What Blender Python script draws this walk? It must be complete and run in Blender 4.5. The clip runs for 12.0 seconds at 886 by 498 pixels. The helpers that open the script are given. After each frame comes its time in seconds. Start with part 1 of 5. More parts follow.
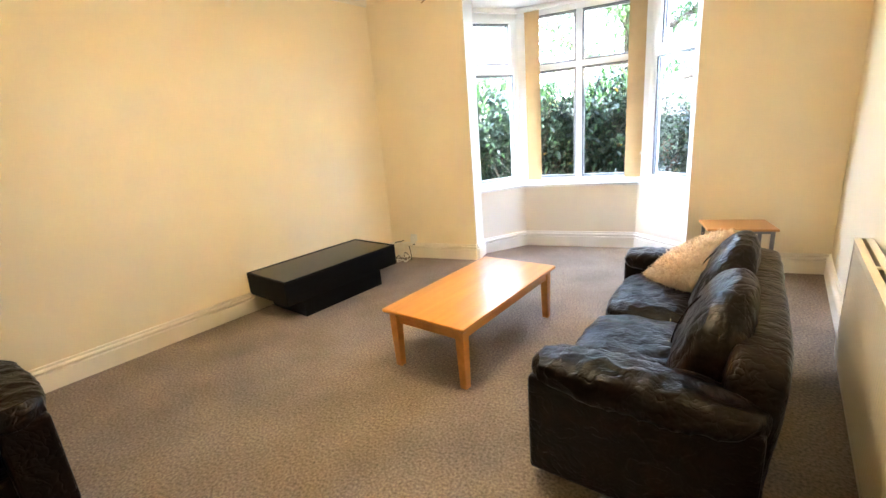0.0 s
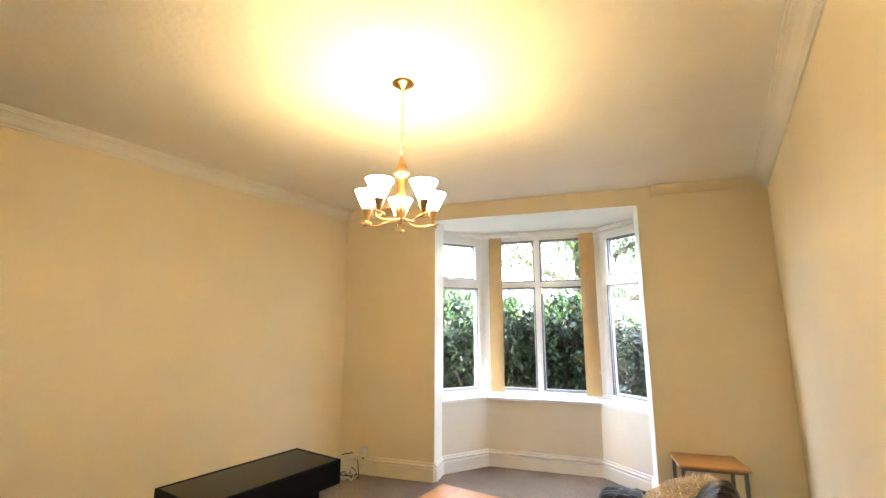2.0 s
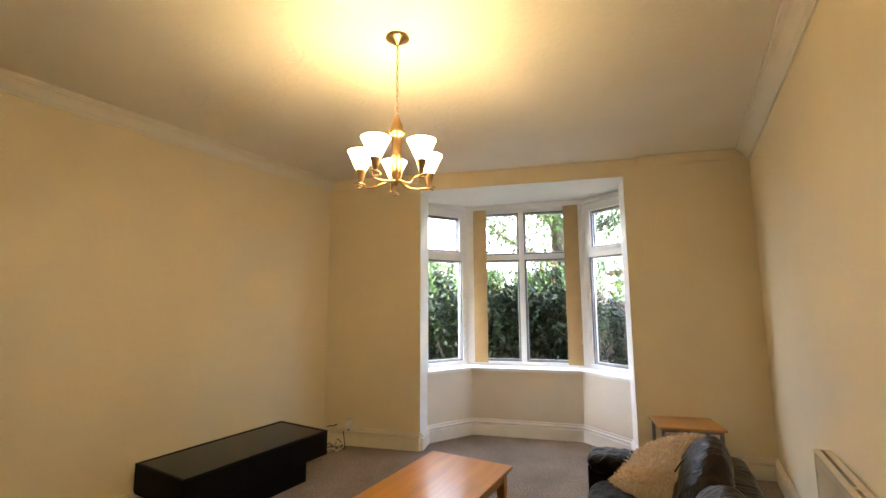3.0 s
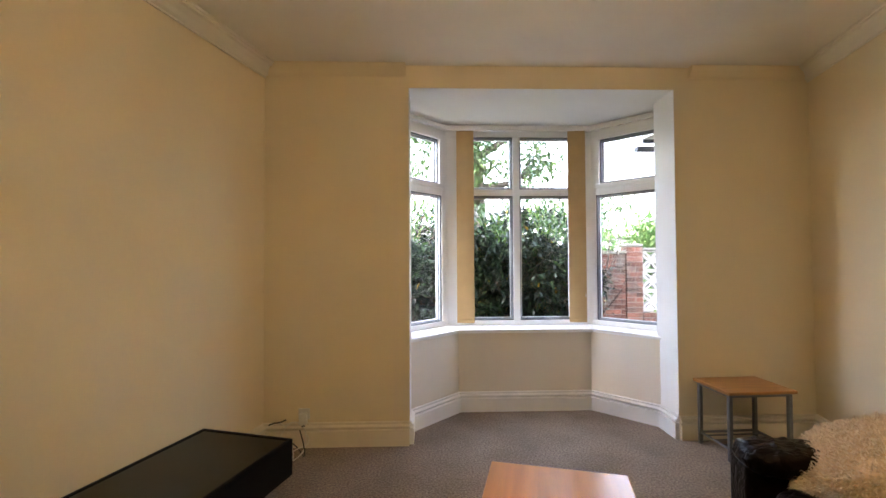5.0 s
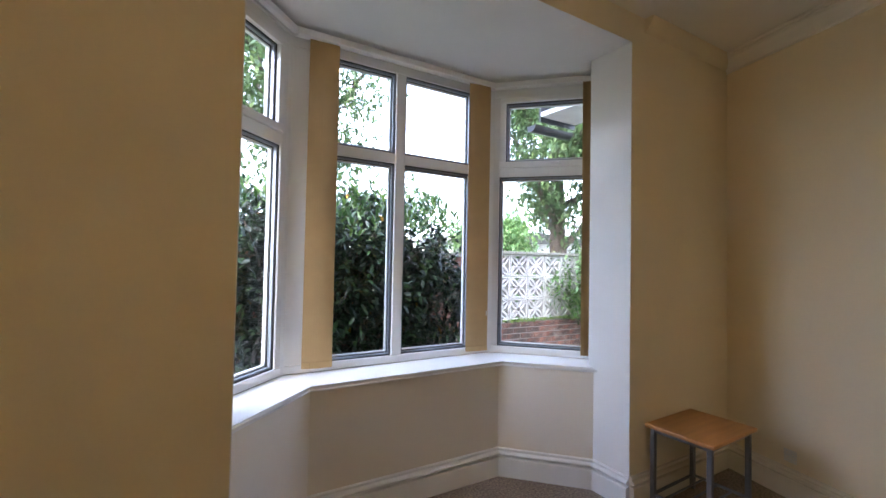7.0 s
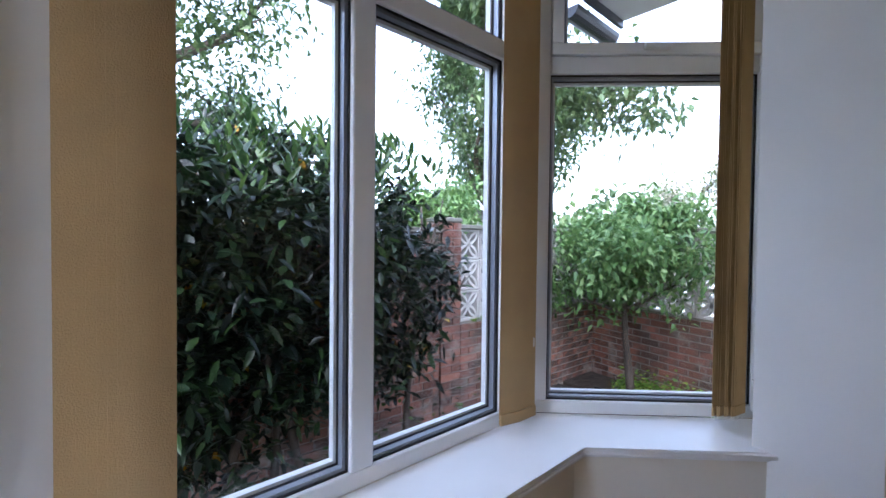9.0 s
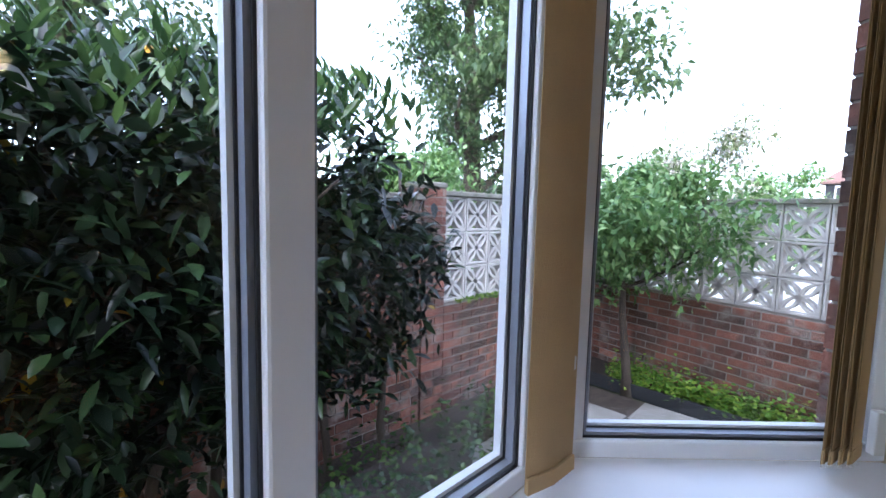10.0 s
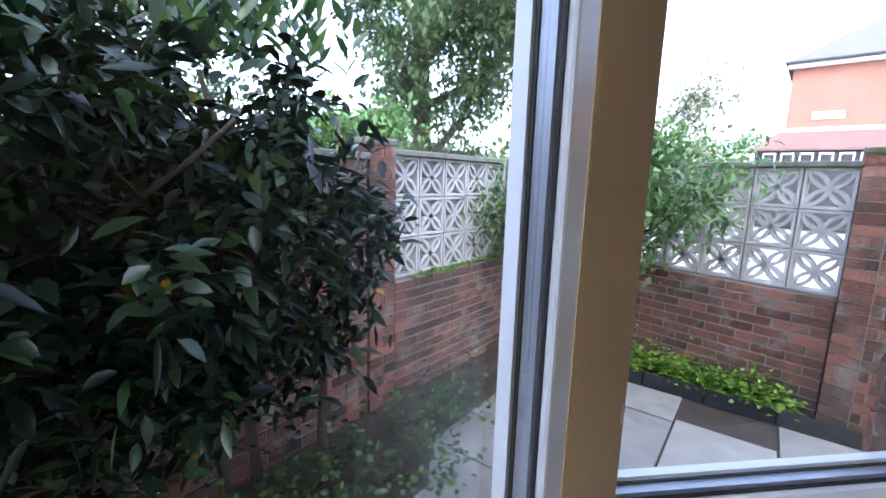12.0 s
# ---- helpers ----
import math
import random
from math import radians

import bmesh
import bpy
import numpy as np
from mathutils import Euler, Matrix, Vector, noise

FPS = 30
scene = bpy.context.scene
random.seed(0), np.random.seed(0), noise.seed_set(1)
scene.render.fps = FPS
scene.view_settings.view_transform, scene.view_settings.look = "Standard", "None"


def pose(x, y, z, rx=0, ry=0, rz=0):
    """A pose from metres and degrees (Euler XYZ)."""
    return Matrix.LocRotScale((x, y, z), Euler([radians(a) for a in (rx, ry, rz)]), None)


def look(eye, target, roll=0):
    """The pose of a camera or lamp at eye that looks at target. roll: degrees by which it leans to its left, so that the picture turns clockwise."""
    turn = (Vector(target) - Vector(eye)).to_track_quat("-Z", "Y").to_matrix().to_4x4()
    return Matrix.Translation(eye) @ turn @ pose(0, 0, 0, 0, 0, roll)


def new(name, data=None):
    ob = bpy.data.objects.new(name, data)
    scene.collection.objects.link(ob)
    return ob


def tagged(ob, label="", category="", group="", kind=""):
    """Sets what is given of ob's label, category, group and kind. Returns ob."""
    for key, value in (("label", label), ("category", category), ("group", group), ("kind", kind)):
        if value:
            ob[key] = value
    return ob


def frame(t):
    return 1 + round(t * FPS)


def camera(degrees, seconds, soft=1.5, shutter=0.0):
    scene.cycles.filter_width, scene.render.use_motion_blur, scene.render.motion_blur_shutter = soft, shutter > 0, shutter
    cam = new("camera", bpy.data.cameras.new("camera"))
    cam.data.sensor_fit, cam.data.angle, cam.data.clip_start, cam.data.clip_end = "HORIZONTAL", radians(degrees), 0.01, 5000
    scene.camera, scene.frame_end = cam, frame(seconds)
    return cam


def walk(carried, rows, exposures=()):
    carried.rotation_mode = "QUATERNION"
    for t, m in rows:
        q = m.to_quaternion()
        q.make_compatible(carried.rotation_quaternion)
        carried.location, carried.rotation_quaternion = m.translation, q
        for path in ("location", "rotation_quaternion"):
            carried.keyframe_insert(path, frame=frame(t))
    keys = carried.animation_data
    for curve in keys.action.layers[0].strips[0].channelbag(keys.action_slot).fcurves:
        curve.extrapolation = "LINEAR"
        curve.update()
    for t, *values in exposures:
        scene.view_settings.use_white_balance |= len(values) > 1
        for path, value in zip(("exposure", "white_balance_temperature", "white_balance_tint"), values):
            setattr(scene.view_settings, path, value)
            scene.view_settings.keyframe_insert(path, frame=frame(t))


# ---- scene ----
cam = camera(92.3, 12.0)

PATH = [
    (0, (1.559, -4.552, 1.491), (0.786, -2.786, 0.956), -4.8),
    (0.6, (1.604, -4.501, 1.481), (1.09, -2.614, 1.062), -3.2),
    (1, (1.597, -4.485, 1.523), (1.076, -2.564, 1.321), -1.5),
    (1.5, (1.565, -4.485, 1.568), (1.041, -2.561, 1.723), -0.2),
    (2, (1.531, -4.519, 1.613), (0.935, -2.642, 1.961), 0.1),
    (2.5, (1.495, -4.542, 1.599), (0.878, -2.662, 1.889), -0.5),
    (3, (1.398, -4.483, 1.544), (0.91, -2.559, 1.792), -0.3),
    (5, (0.164, -3.341, 1.438), (0.226, -1.343, 1.484), -0.3),
    (5.5, (-0.084, -2.973, 1.442), (0.293, -1.011, 1.354), 0.6),
    (6, (-0.223, -2.563, 1.441), (0.617, -0.748, 1.426), -1.5),
    (6.5, (-0.232, -2.077, 1.397), (0.7, -0.309, 1.458), -1.9),
    (7, (-0.139, -1.614, 1.435), (0.884, 0.103, 1.492), 1.1),
    (7.5, (0.011, -1.202, 1.435), (1.231, 0.383, 1.395), -0.7),
    (9.5, (0.603, 0.245, 1.431), (1.976, 1.698, 1.37), 0.9),
    (10, (0.787, 0.427, 1.422), (2.218, 1.812, 1.242), 1.4),
    (10.5, (0.928, 0.611, 1.422), (2.581, 1.707, 1.167), 2.8),
    (11, (1.003, 0.712, 1.405), (2.71, 1.694, 1.058), 5.0),
    (11.5, (1.037, 0.728, 1.4), (2.714, 1.744, 1.008), 3.1),
    (12, (1.11, 0.754, 1.399), (2.684, 1.942, 1.067), 1.6),
]

EXPOSURES = [(0.0, 6.1, 5500, 10), (1.0, 6.05, 5450, 11), (1.6, 5.75, 5900, 10), (2.5, 5.05, 6400, 11), (3.2, 4.65, 6450, 13),
             (5.0, 4.5, 6150, 16), (6.0, 4.45, 5950, 16), (6.5, 4.0, 5750, 17), (7.0, 3.78, 5700, 16), (7.5, 3.65, 5650, 16), (9.5, 3.05, 5400, 17), (12.0, 3.05, 5400, 17)]
walk(cam, [(t, look(eye, target, roll)) for t, eye, target, roll in PATH], EXPOSURES)

# ---- world, sun, exposure ----
world = bpy.data.worlds.new("overcast_sky")
scene.world = world
world.use_nodes = True
wn = world.node_tree.nodes
wl = world.node_tree.links
sky = wn.new("ShaderNodeTexSky")
sky.sky_type = "NISHITA"
sky.sun_disc = False
sky.sun_elevation = radians(44)
sky.sun_rotation = radians(-135)
sky.air_density = 1.0
sky.dust_density = 2.5
hs = wn.new("ShaderNodeHueSaturation")
hs.inputs["Saturation"].default_value = 0.5
wl.new(sky.outputs[0], hs.inputs["Color"])
wl.new(hs.outputs[0], wn["Background"].inputs["Color"])
wn["Background"].inputs["Strength"].default_value = 0.15
sun_data = bpy.data.lights.new("sun", "SUN")
sun_data.energy = 0.4
sun_data.angle = radians(80)
sun_data.color = (1.0, 0.96, 0.9)
sun = new("sun", sun_data)
sun.rotation_euler = Euler((radians(46), 0, radians(-45)))


# ---- materials ----
def mat(name, color, rough=0.6, metal=0.0, var=0.12, scale=6.0, bump=0.0, bump_scale=120.0, spec=0.5, stretch=(1, 1, 1),
        island=0.0, random=0.0, fine=0.0, coat=0.0, color2=None, mask=(0.45, 0.65)):
    """Two scales of colour variation, optional second tone, bump, and per-piece variation."""
    m = bpy.data.materials.new(name)
    m.use_nodes = True
    n, l = m.node_tree.nodes, m.node_tree.links
    b = n["Principled BSDF"]
    b.inputs["Roughness"].default_value = rough
    b.inputs["Metallic"].default_value = metal
    b.inputs["Specular IOR Level"].default_value = spec
    b.inputs["Coat Weight"].default_value = coat
    tc = n.new("ShaderNodeTexCoord")
    mp = n.new("ShaderNodeMapping")
    mp.inputs["Scale"].default_value = stretch
    l.new(tc.outputs["Object"], mp.inputs[0])
    big = n.new("ShaderNodeTexNoise")
    big.inputs["Scale"].default_value = scale
    big.inputs["Detail"].default_value = 6
    l.new(mp.outputs[0], big.inputs["Vector"])
    ramp = n.new("ShaderNodeValToRGB")
    c = Vector(color)
    d = Vector(color2) if color2 else None
    lo, hi = [min(1, x * (1 - var)) for x in c], [min(1, x * (1 + var)) for x in c]
    ramp.color_ramp.elements[0].position, ramp.color_ramp.elements[1].position = (0.3, 0.7) if not d else mask
    ramp.color_ramp.elements[0].color = (*(lo if not d else c), 1)
    ramp.color_ramp.elements[1].color = (*(hi if not d else d), 1)
    l.new(big.outputs[0], ramp.inputs[0])
    out = ramp.outputs[0]

    def times(value, low, high):
        nonlocal out
        mr = n.new("ShaderNodeMapRange")
        mr.inputs["To Min"].default_value, mr.inputs["To Max"].default_value = low, high
        l.new(value, mr.inputs["Value"])
        mx = n.new("ShaderNodeMix")
        mx.data_type, mx.blend_type = "RGBA", "MULTIPLY"
        mx.inputs["Factor"].default_value = 1
        l.new(out, mx.inputs["A"])
        l.new(mr.outputs[0], mx.inputs["B"])
        out = mx.outputs["Result"]
    small = n.new("ShaderNodeTexNoise")
    small.inputs["Scale"].default_value = bump_scale
    small.inputs["Detail"].default_value = 3
    l.new(mp.outputs[0], small.inputs["Vector"])
    if fine:
        times(small.outputs[0], 1 - fine, 1 + fine)
    if island:
        geo = n.new("ShaderNodeNewGeometry")
        times(geo.outputs["Random Per Island"], 1 - island, 1 + island)
    if random:
        info = n.new("ShaderNodeObjectInfo")
        times(info.outputs["Random"], 1 - random, 1 + random)
    l.new(out, b.inputs["Base Color"])
    if bump:
        bp = n.new("ShaderNodeBump")
        bp.inputs["Strength"].default_value = bump
        bp.inputs["Distance"].default_value = 0.01
        l.new(small.outputs[0], bp.inputs["Height"])
        l.new(bp.outputs[0], b.inputs["Normal"])
    return m


def leaf_mat(name, tones, rough=0.35, trans=0.25, spec=0.5):
    """Leaf tones picked leaf by leaf, with light coming through the blade."""
    m = bpy.data.materials.new(name)
    m.use_nodes = True
    n, l = m.node_tree.nodes, m.node_tree.links
    b = n["Principled BSDF"]
    b.inputs["Roughness"].default_value = rough
    b.inputs["Specular IOR Level"].default_value = spec
    geo = n.new("ShaderNodeNewGeometry")
    ramp = n.new("ShaderNodeValToRGB")
    e = ramp.color_ramp.elements
    e[0].position, e[0].color = tones[0][0], (*tones[0][1], 1)
    e[1].position, e[1].color = tones[-1][0], (*tones[-1][1], 1)
    for p, c in tones[1:-1]:
        e.new(p).color = (*c, 1)
    l.new(geo.outputs["Random Per Island"], ramp.inputs[0])
    l.new(ramp.outputs[0], b.inputs["Base Color"])
    tr = n.new("ShaderNodeBsdfTranslucent")
    l.new(ramp.outputs[0], tr.inputs["Color"])
    mx = n.new("ShaderNodeMixShader")
    mx.inputs[0].default_value = trans
    l.new(b.outputs[0], mx.inputs[1])
    l.new(tr.outputs[0], mx.inputs[2])
    l.new(mx.outputs[0], n["Material Output"].inputs["Surface"])
    return m


def glass_mat(name, tint=(0.97, 0.98, 0.98), rough=0.0, ior=1.5):
    m = bpy.data.materials.new(name)
    m.use_nodes = True
    n, l = m.node_tree.nodes, m.node_tree.links
    tp = n.new("ShaderNodeBsdfTransparent")
    tp.inputs[0].default_value = (*tint, 1)
    gl = n.new("ShaderNodeBsdfGlossy")
    gl.inputs["Roughness"].default_value = rough
    lw = n.new("ShaderNodeLayerWeight")
    lw.inputs["Blend"].default_value = 0.5
    pw = n.new("ShaderNodeMath")
    pw.operation = "POWER"
    pw.inputs[1].default_value = 5.0
    l.new(lw.outputs["Facing"], pw.inputs[0])
    ma = n.new("ShaderNodeMath")
    ma.operation = "MULTIPLY_ADD"
    ma.inputs[1].default_value, ma.inputs[2].default_value = 0.9, ((ior - 1) / (ior + 1)) ** 2
    l.new(pw.outputs[0], ma.inputs[0])
    mx = n.new("ShaderNodeMixShader")
    l.new(ma.outputs[0], mx.inputs[0])
    l.new(tp.outputs[0], mx.inputs[1])
    l.new(gl.outputs[0], mx.inputs[2])
    l.new(mx.outputs[0], n["Material Output"].inputs["Surface"])
    return m


def glow_mat(name, color, strength):
    m = bpy.data.materials.new(name)
    m.use_nodes = True
    b = m.node_tree.nodes["Principled BSDF"]
    b.inputs["Base Color"].default_value = (0.85, 0.8, 0.7, 1)
    b.inputs["Emission Color"].default_value = (*color, 1)
    b.inputs["Emission Strength"].default_value = strength
    b.inputs["Roughness"].default_value = 0.3
    n, l = m.node_tree.nodes, m.node_tree.links
    tr = n.new("ShaderNodeBsdfTranslucent")
    tr.inputs["Color"].default_value = (0.95, 0.9, 0.8, 1)
    mx = n.new("ShaderNodeMixShader")
    mx.inputs[0].default_value = 0.6
    l.new(b.outputs[0], mx.inputs[1])
    l.new(tr.outputs[0], mx.inputs[2])
    l.new(mx.outputs[0], n["Material Output"].inputs["Surface"])
    return m


def leather_mat(name):
    """Near-black brown hide: fine pores, soft folds and sharp worn creases, redder where it is rubbed."""
    m = mat(name, (0.0055, 0.0024, 0.0016), 0.3, var=0.4, scale=7, spec=0.2, color2=(0.020, 0.0075, 0.0042), mask=(0.52, 0.78))
    n, l = m.node_tree.nodes, m.node_tree.links
    b = n["Principled BSDF"]
    tc = n.new("ShaderNodeTexCoord")
    wob = n.new("ShaderNodeTexNoise")
    wob.inputs["Scale"].default_value = 5.0
    wob.inputs["Detail"].default_value = 3
    l.new(tc.outputs["Object"], wob.inputs["Vector"])
    add = n.new("ShaderNodeVectorMath")
    add.operation = "MULTIPLY_ADD"
    add.inputs[1].default_value = (0.22, 0.22, 0.22)
    l.new(wob.outputs["Color"], add.inputs[0])
    l.new(tc.outputs["Object"], add.inputs[2])
    last = None
    for scale, stretch, power, strength in ((5.5, (1.0, 2.6, 1.2), 5.0, 0.30), (14.0, (1.6, 1.0, 1.3), 4.0, 0.22), (160.0, (1, 1, 1), 1.0, 0.06)):
        mp = n.new("ShaderNodeMapping")
        mp.inputs["Scale"].default_value = stretch
        l.new(add.outputs[0], mp.inputs[0])
        tx = n.new("ShaderNodeTexNoise")
        tx.inputs["Scale"].default_value = scale
        tx.inputs["Detail"].default_value = 2
        l.new(mp.outputs[0], tx.inputs["Vector"])
        # ridges where the noise crosses its middle
        a = n.new("ShaderNodeMath")
        a.operation = "MULTIPLY_ADD"
        a.inputs[1].default_value, a.inputs[2].default_value = 5.0, -2.5
        l.new(tx.outputs[0], a.inputs[0])
        c = n.new("ShaderNodeMath")
        c.operation = "ABSOLUTE"
        l.new(a.outputs[0], c.inputs[0])
        e = n.new("ShaderNodeMath")
        e.operation = "POWER"
        e.use_clamp = True
        e.inputs[1].default_value = 1.0 / power * 2.0
        l.new(c.outputs[0], e.inputs[0])
        bp = n.new("ShaderNodeBump")
        bp.inputs["Strength"].default_value = strength
        bp.inputs["Distance"].default_value = 0.012
        l.new(e.outputs[0], bp.inputs["Height"])
        if last:
            l.new(last, bp.inputs["Normal"])
        last = bp.outputs[0]
    l.new(last, b.inputs["Normal"])
    return m


def brick_mat(name, joined):
    """Old brick: every piece of its own tone, sooty patches, pale bloom and a rough face."""
    m = mat(name, (0.225, 0.092, 0.062), 0.92, scale=5, fine=0.35, color2=(0.085, 0.062, 0.05), mask=(0.46, 0.66),
            island=0.55 if joined else 0.0, random=0.0 if joined else 0.55, bump_scale=55)
    n, l = m.node_tree.nodes, m.node_tree.links
    b = n["Principled BSDF"]
    tc = n.new("ShaderNodeTexCoord")
    geo = n.new("ShaderNodeNewGeometry")
    out = b.inputs["Base Color"].links[0].from_socket
    for scale, lo, hi, tone in ((4.2, 0.53, 0.66, (0.33, 0.29, 0.25)), (1.6, 0.50, 0.66, (0.06, 0.05, 0.042))):
        tx = n.new("ShaderNodeTexNoise")
        tx.inputs["Scale"].default_value = scale
        tx.inputs["Detail"].default_value = 7
        tx.inputs["Roughness"].default_value = 0.65
        l.new(geo.outputs["Position"], tx.inputs["Vector"])
        mr = n.new("ShaderNodeMapRange")
        mr.inputs["From Min"].default_value, mr.inputs["From Max"].default_value = lo, hi
        mr.inputs["To Max"].default_value = 0.7
        l.new(tx.outputs[0], mr.inputs["Value"])
        mx = n.new("ShaderNodeMix")
        mx.data_type = "RGBA"
        mx.inputs["B"].default_value = (*tone, 1)
        l.new(mr.outputs[0], mx.inputs["Factor"])
        l.new(out, mx.inputs["A"])
        out = mx.outputs["Result"]
    l.new(out, b.inputs["Base Color"])
    tx = n.new("ShaderNodeTexNoise")
    tx.inputs["Scale"].default_value = 45
    tx.inputs["Detail"].default_value = 6
    l.new(geo.outputs["Position"], tx.inputs["Vector"])
    bp = n.new("ShaderNodeBump")
    bp.inputs["Strength"].default_value = 0.8
    bp.inputs["Distance"].default_value = 0.012
    l.new(tx.outputs[0], bp.inputs["Height"])
    l.new(bp.outputs[0], b.inputs["Normal"])
    return m


M_WALL = mat("cream_wall_paint", (0.83, 0.715, 0.505), 0.75, var=0.03, scale=1.5, bump=0.06, bump_scale=60, fine=0.02)
M_BAYWALL = mat("magnolia_wall_paint", (0.80, 0.74, 0.64), 0.7, var=0.03, scale=2, bump=0.05, bump_scale=60)
M_REVEAL = mat("white_reveal_paint", (0.82, 0.80, 0.78), 0.5, var=0.03, scale=3, bump=0.04, bump_scale=40)
M_CEIL = mat("textured_ceiling_paint", (0.82, 0.77, 0.68), 0.85, var=0.03, scale=2, bump=0.35, bump_scale=28)
M_TRIM = mat("cream_gloss_paint", (0.80, 0.72, 0.58), 0.35, var=0.04, scale=5, bump=0.03, bump_scale=50)
M_UPVC = mat("white_upvc", (0.82, 0.82, 0.82), 0.3, var=0.02, scale=4)
M_GASKET = mat("black_rubber_gasket", (0.012, 0.012, 0.014), 0.5)
M_SPACER = mat("grey_spacer_bar", (0.33, 0.35, 0.40), 0.35, metal=0.4, var=0.05)
M_SILL = mat("white_sill_paint", (0.84, 0.83, 0.82), 0.3, var=0.03, scale=5, bump=0.03, bump_scale=40)
M_CARPET = mat("taupe_carpet", (0.262, 0.207, 0.160), 0.95, var=0.16, scale=2.6, bump=1.0, bump_scale=75, fine=1.0, spec=0.1)
M_LEATHER = leather_mat("dark_brown_leather")
M_PINE = mat("orange_pine", (0.60, 0.255, 0.045), 0.28, var=0.13, scale=2.2, stretch=(9, 0.7, 9), bump=0.02, bump_scale=60, fine=0.08, coat=0.1, spec=0.4)
M_BEECH = mat("beech_veneer", (0.46, 0.215, 0.06), 0.4, var=0.14, scale=3.0, stretch=(1, 10, 10), bump=0.02, bump_scale=60, fine=0.1)
M_BLACK = mat("black_stained_wood", (0.0022, 0.0018, 0.0018), 0.55, spec=0.12, var=0.3, scale=5, stretch=(12, 1, 12))
M_DARKGLASS = mat("smoked_glass_top", (0.012, 0.011, 0.010), 0.12, var=0.1, scale=2, spec=0.4)
M_STEEL = mat("grey_painted_steel", (0.17, 0.17, 0.185), 0.4, metal=0.5, var=0.08)
M_BRASS = mat("antique_brass", (0.42, 0.27, 0.12), 0.28, metal=1.0, var=0.2, scale=20)
M_SHADE = glow_mat("lit_opal_glass", (1.0, 0.78, 0.42), 2.4)
M_PLASTIC = mat("white_plastic", (0.72, 0.70, 0.64), 0.4)
M_CABLE = mat("white_cable", (0.72, 0.68, 0.60), 0.5)
M_DARKCABLE = mat("black_cable", (0.02, 0.02, 0.02), 0.5)
M_BLIND = mat("tan_blind_fabric", (0.47, 0.32, 0.145), 0.85, var=0.06, scale=8, bump=0.2, bump_scale=300, fine=0.1)
M_CHAIN = mat("white_bead_chain", (0.75, 0.74, 0.70), 0.3)
M_SHAG = mat("beige_shag_pile", (0.80, 0.63, 0.43), 0.95, var=0.08, scale=10, island=0.1, spec=0.1)
M_TUFT = leaf_mat("beige_shag_tuft", [(0.0, (0.70, 0.55, 0.39)), (1.0, (0.90, 0.79, 0.63))], 0.95, 0.4)
M_RAD = mat("cream_radiator_enamel", (0.72, 0.62, 0.46), 0.35, var=0.04, scale=4)
M_GLASS = glass_mat("window_glass", ior=1.36)
M_BRICK = brick_mat("red_brick", False)
M_BRICKS = brick_mat("joined_red_brick", True)
M_MORTAR = mat("weathered_mortar", (0.27, 0.24, 0.21), 0.95, scale=12, bump=0.5, bump_scale=80, fine=0.2)
M_BLOCK = mat("concrete_screen_block", (0.50, 0.475, 0.445), 0.9, var=0.15, scale=10, bump=0.4, bump_scale=120, random=0.12, fine=0.12)
M_COPING = mat("mossy_concrete_coping", (0.20, 0.19, 0.16), 0.95, scale=7, bump=0.4, bump_scale=90, color2=(0.09, 0.10, 0.05), mask=(0.5, 0.7))
M_FLAG = mat("stone_flag", (0.25, 0.235, 0.21), 0.8, var=0.2, scale=6, bump=0.35, bump_scale=60, random=0.12, fine=0.15)
M_SOIL = mat("dark_soil", (0.045, 0.033, 0.024), 1.0, var=0.4, scale=14, bump=0.8, bump_scale=60, fine=0.3)
M_BARK = mat("dark_bark", (0.06, 0.045, 0.033), 0.95, var=0.3, scale=10, stretch=(1, 1, 0.3), bump=0.7, bump_scale=60)
M_GRASS = mat("grass_and_earth", (0.07, 0.085, 0.035), 1.0, var=0.4, scale=3, bump=0.6, bump_scale=30, fine=0.3)
M_SLATE = mat("grey_roof_slate", (0.135, 0.128, 0.125), 0.85, var=0.2, scale=5, bump=0.3, bump_scale=40, island=0.2)
M_TILE = mat("brown_clay_tile", (0.17, 0.10, 0.082), 0.85, var=0.2, scale=5, bump=0.3, bump_scale=40, spec=0.3)
M_ROAD = mat("pale_concrete_road", (0.42, 0.41, 0.40), 0.45, var=0.1, scale=1.5, bump=0.1, bump_scale=40, fine=0.1)
M_FARBRICK = mat("far_red_brick", (0.30, 0.135, 0.09), 0.9, var=0.12, scale=2, bump=0.2, bump_scale=30, fine=0.1)
M_BLACKPAINT = mat("black_paint", (0.02, 0.02, 0.022), 0.5)
M_WHITEPAINT = mat("white_paint", (0.75, 0.74, 0.72), 0.5)
M_GUTTER = mat("dark_plastic_gutter", (0.025, 0.027, 0.035), 0.35)
M_EDGE = mat("dark_plastic_edging", (0.02, 0.021, 0.024), 0.6, var=0.2)
M_RENDER = mat("white_render", (0.70, 0.69, 0.66), 0.8, var=0.06)
M_LAUREL = leaf_mat("laurel_leaf", [(0.0, (0.004, 0.008, 0.005)), (0.45, (0.009, 0.018, 0.009)), (0.8, (0.022, 0.043, 0.017)), (0.992, (0.045, 0.085, 0.025)), (0.9965, (0.55, 0.25, 0.02)), (1.0, (0.6, 0.42, 0.05))], 0.3, 0.1, 0.3)
# lighter greens that put sky light into the hedge-top leaves; the weeds share them
M_SHOOT = leaf_mat("lightened_leaf", [(0.0, (0.02, 0.045, 0.016)), (0.5, (0.05, 0.10, 0.03)), (1.0, (0.13, 0.21, 0.055))], 0.26, 0.3)
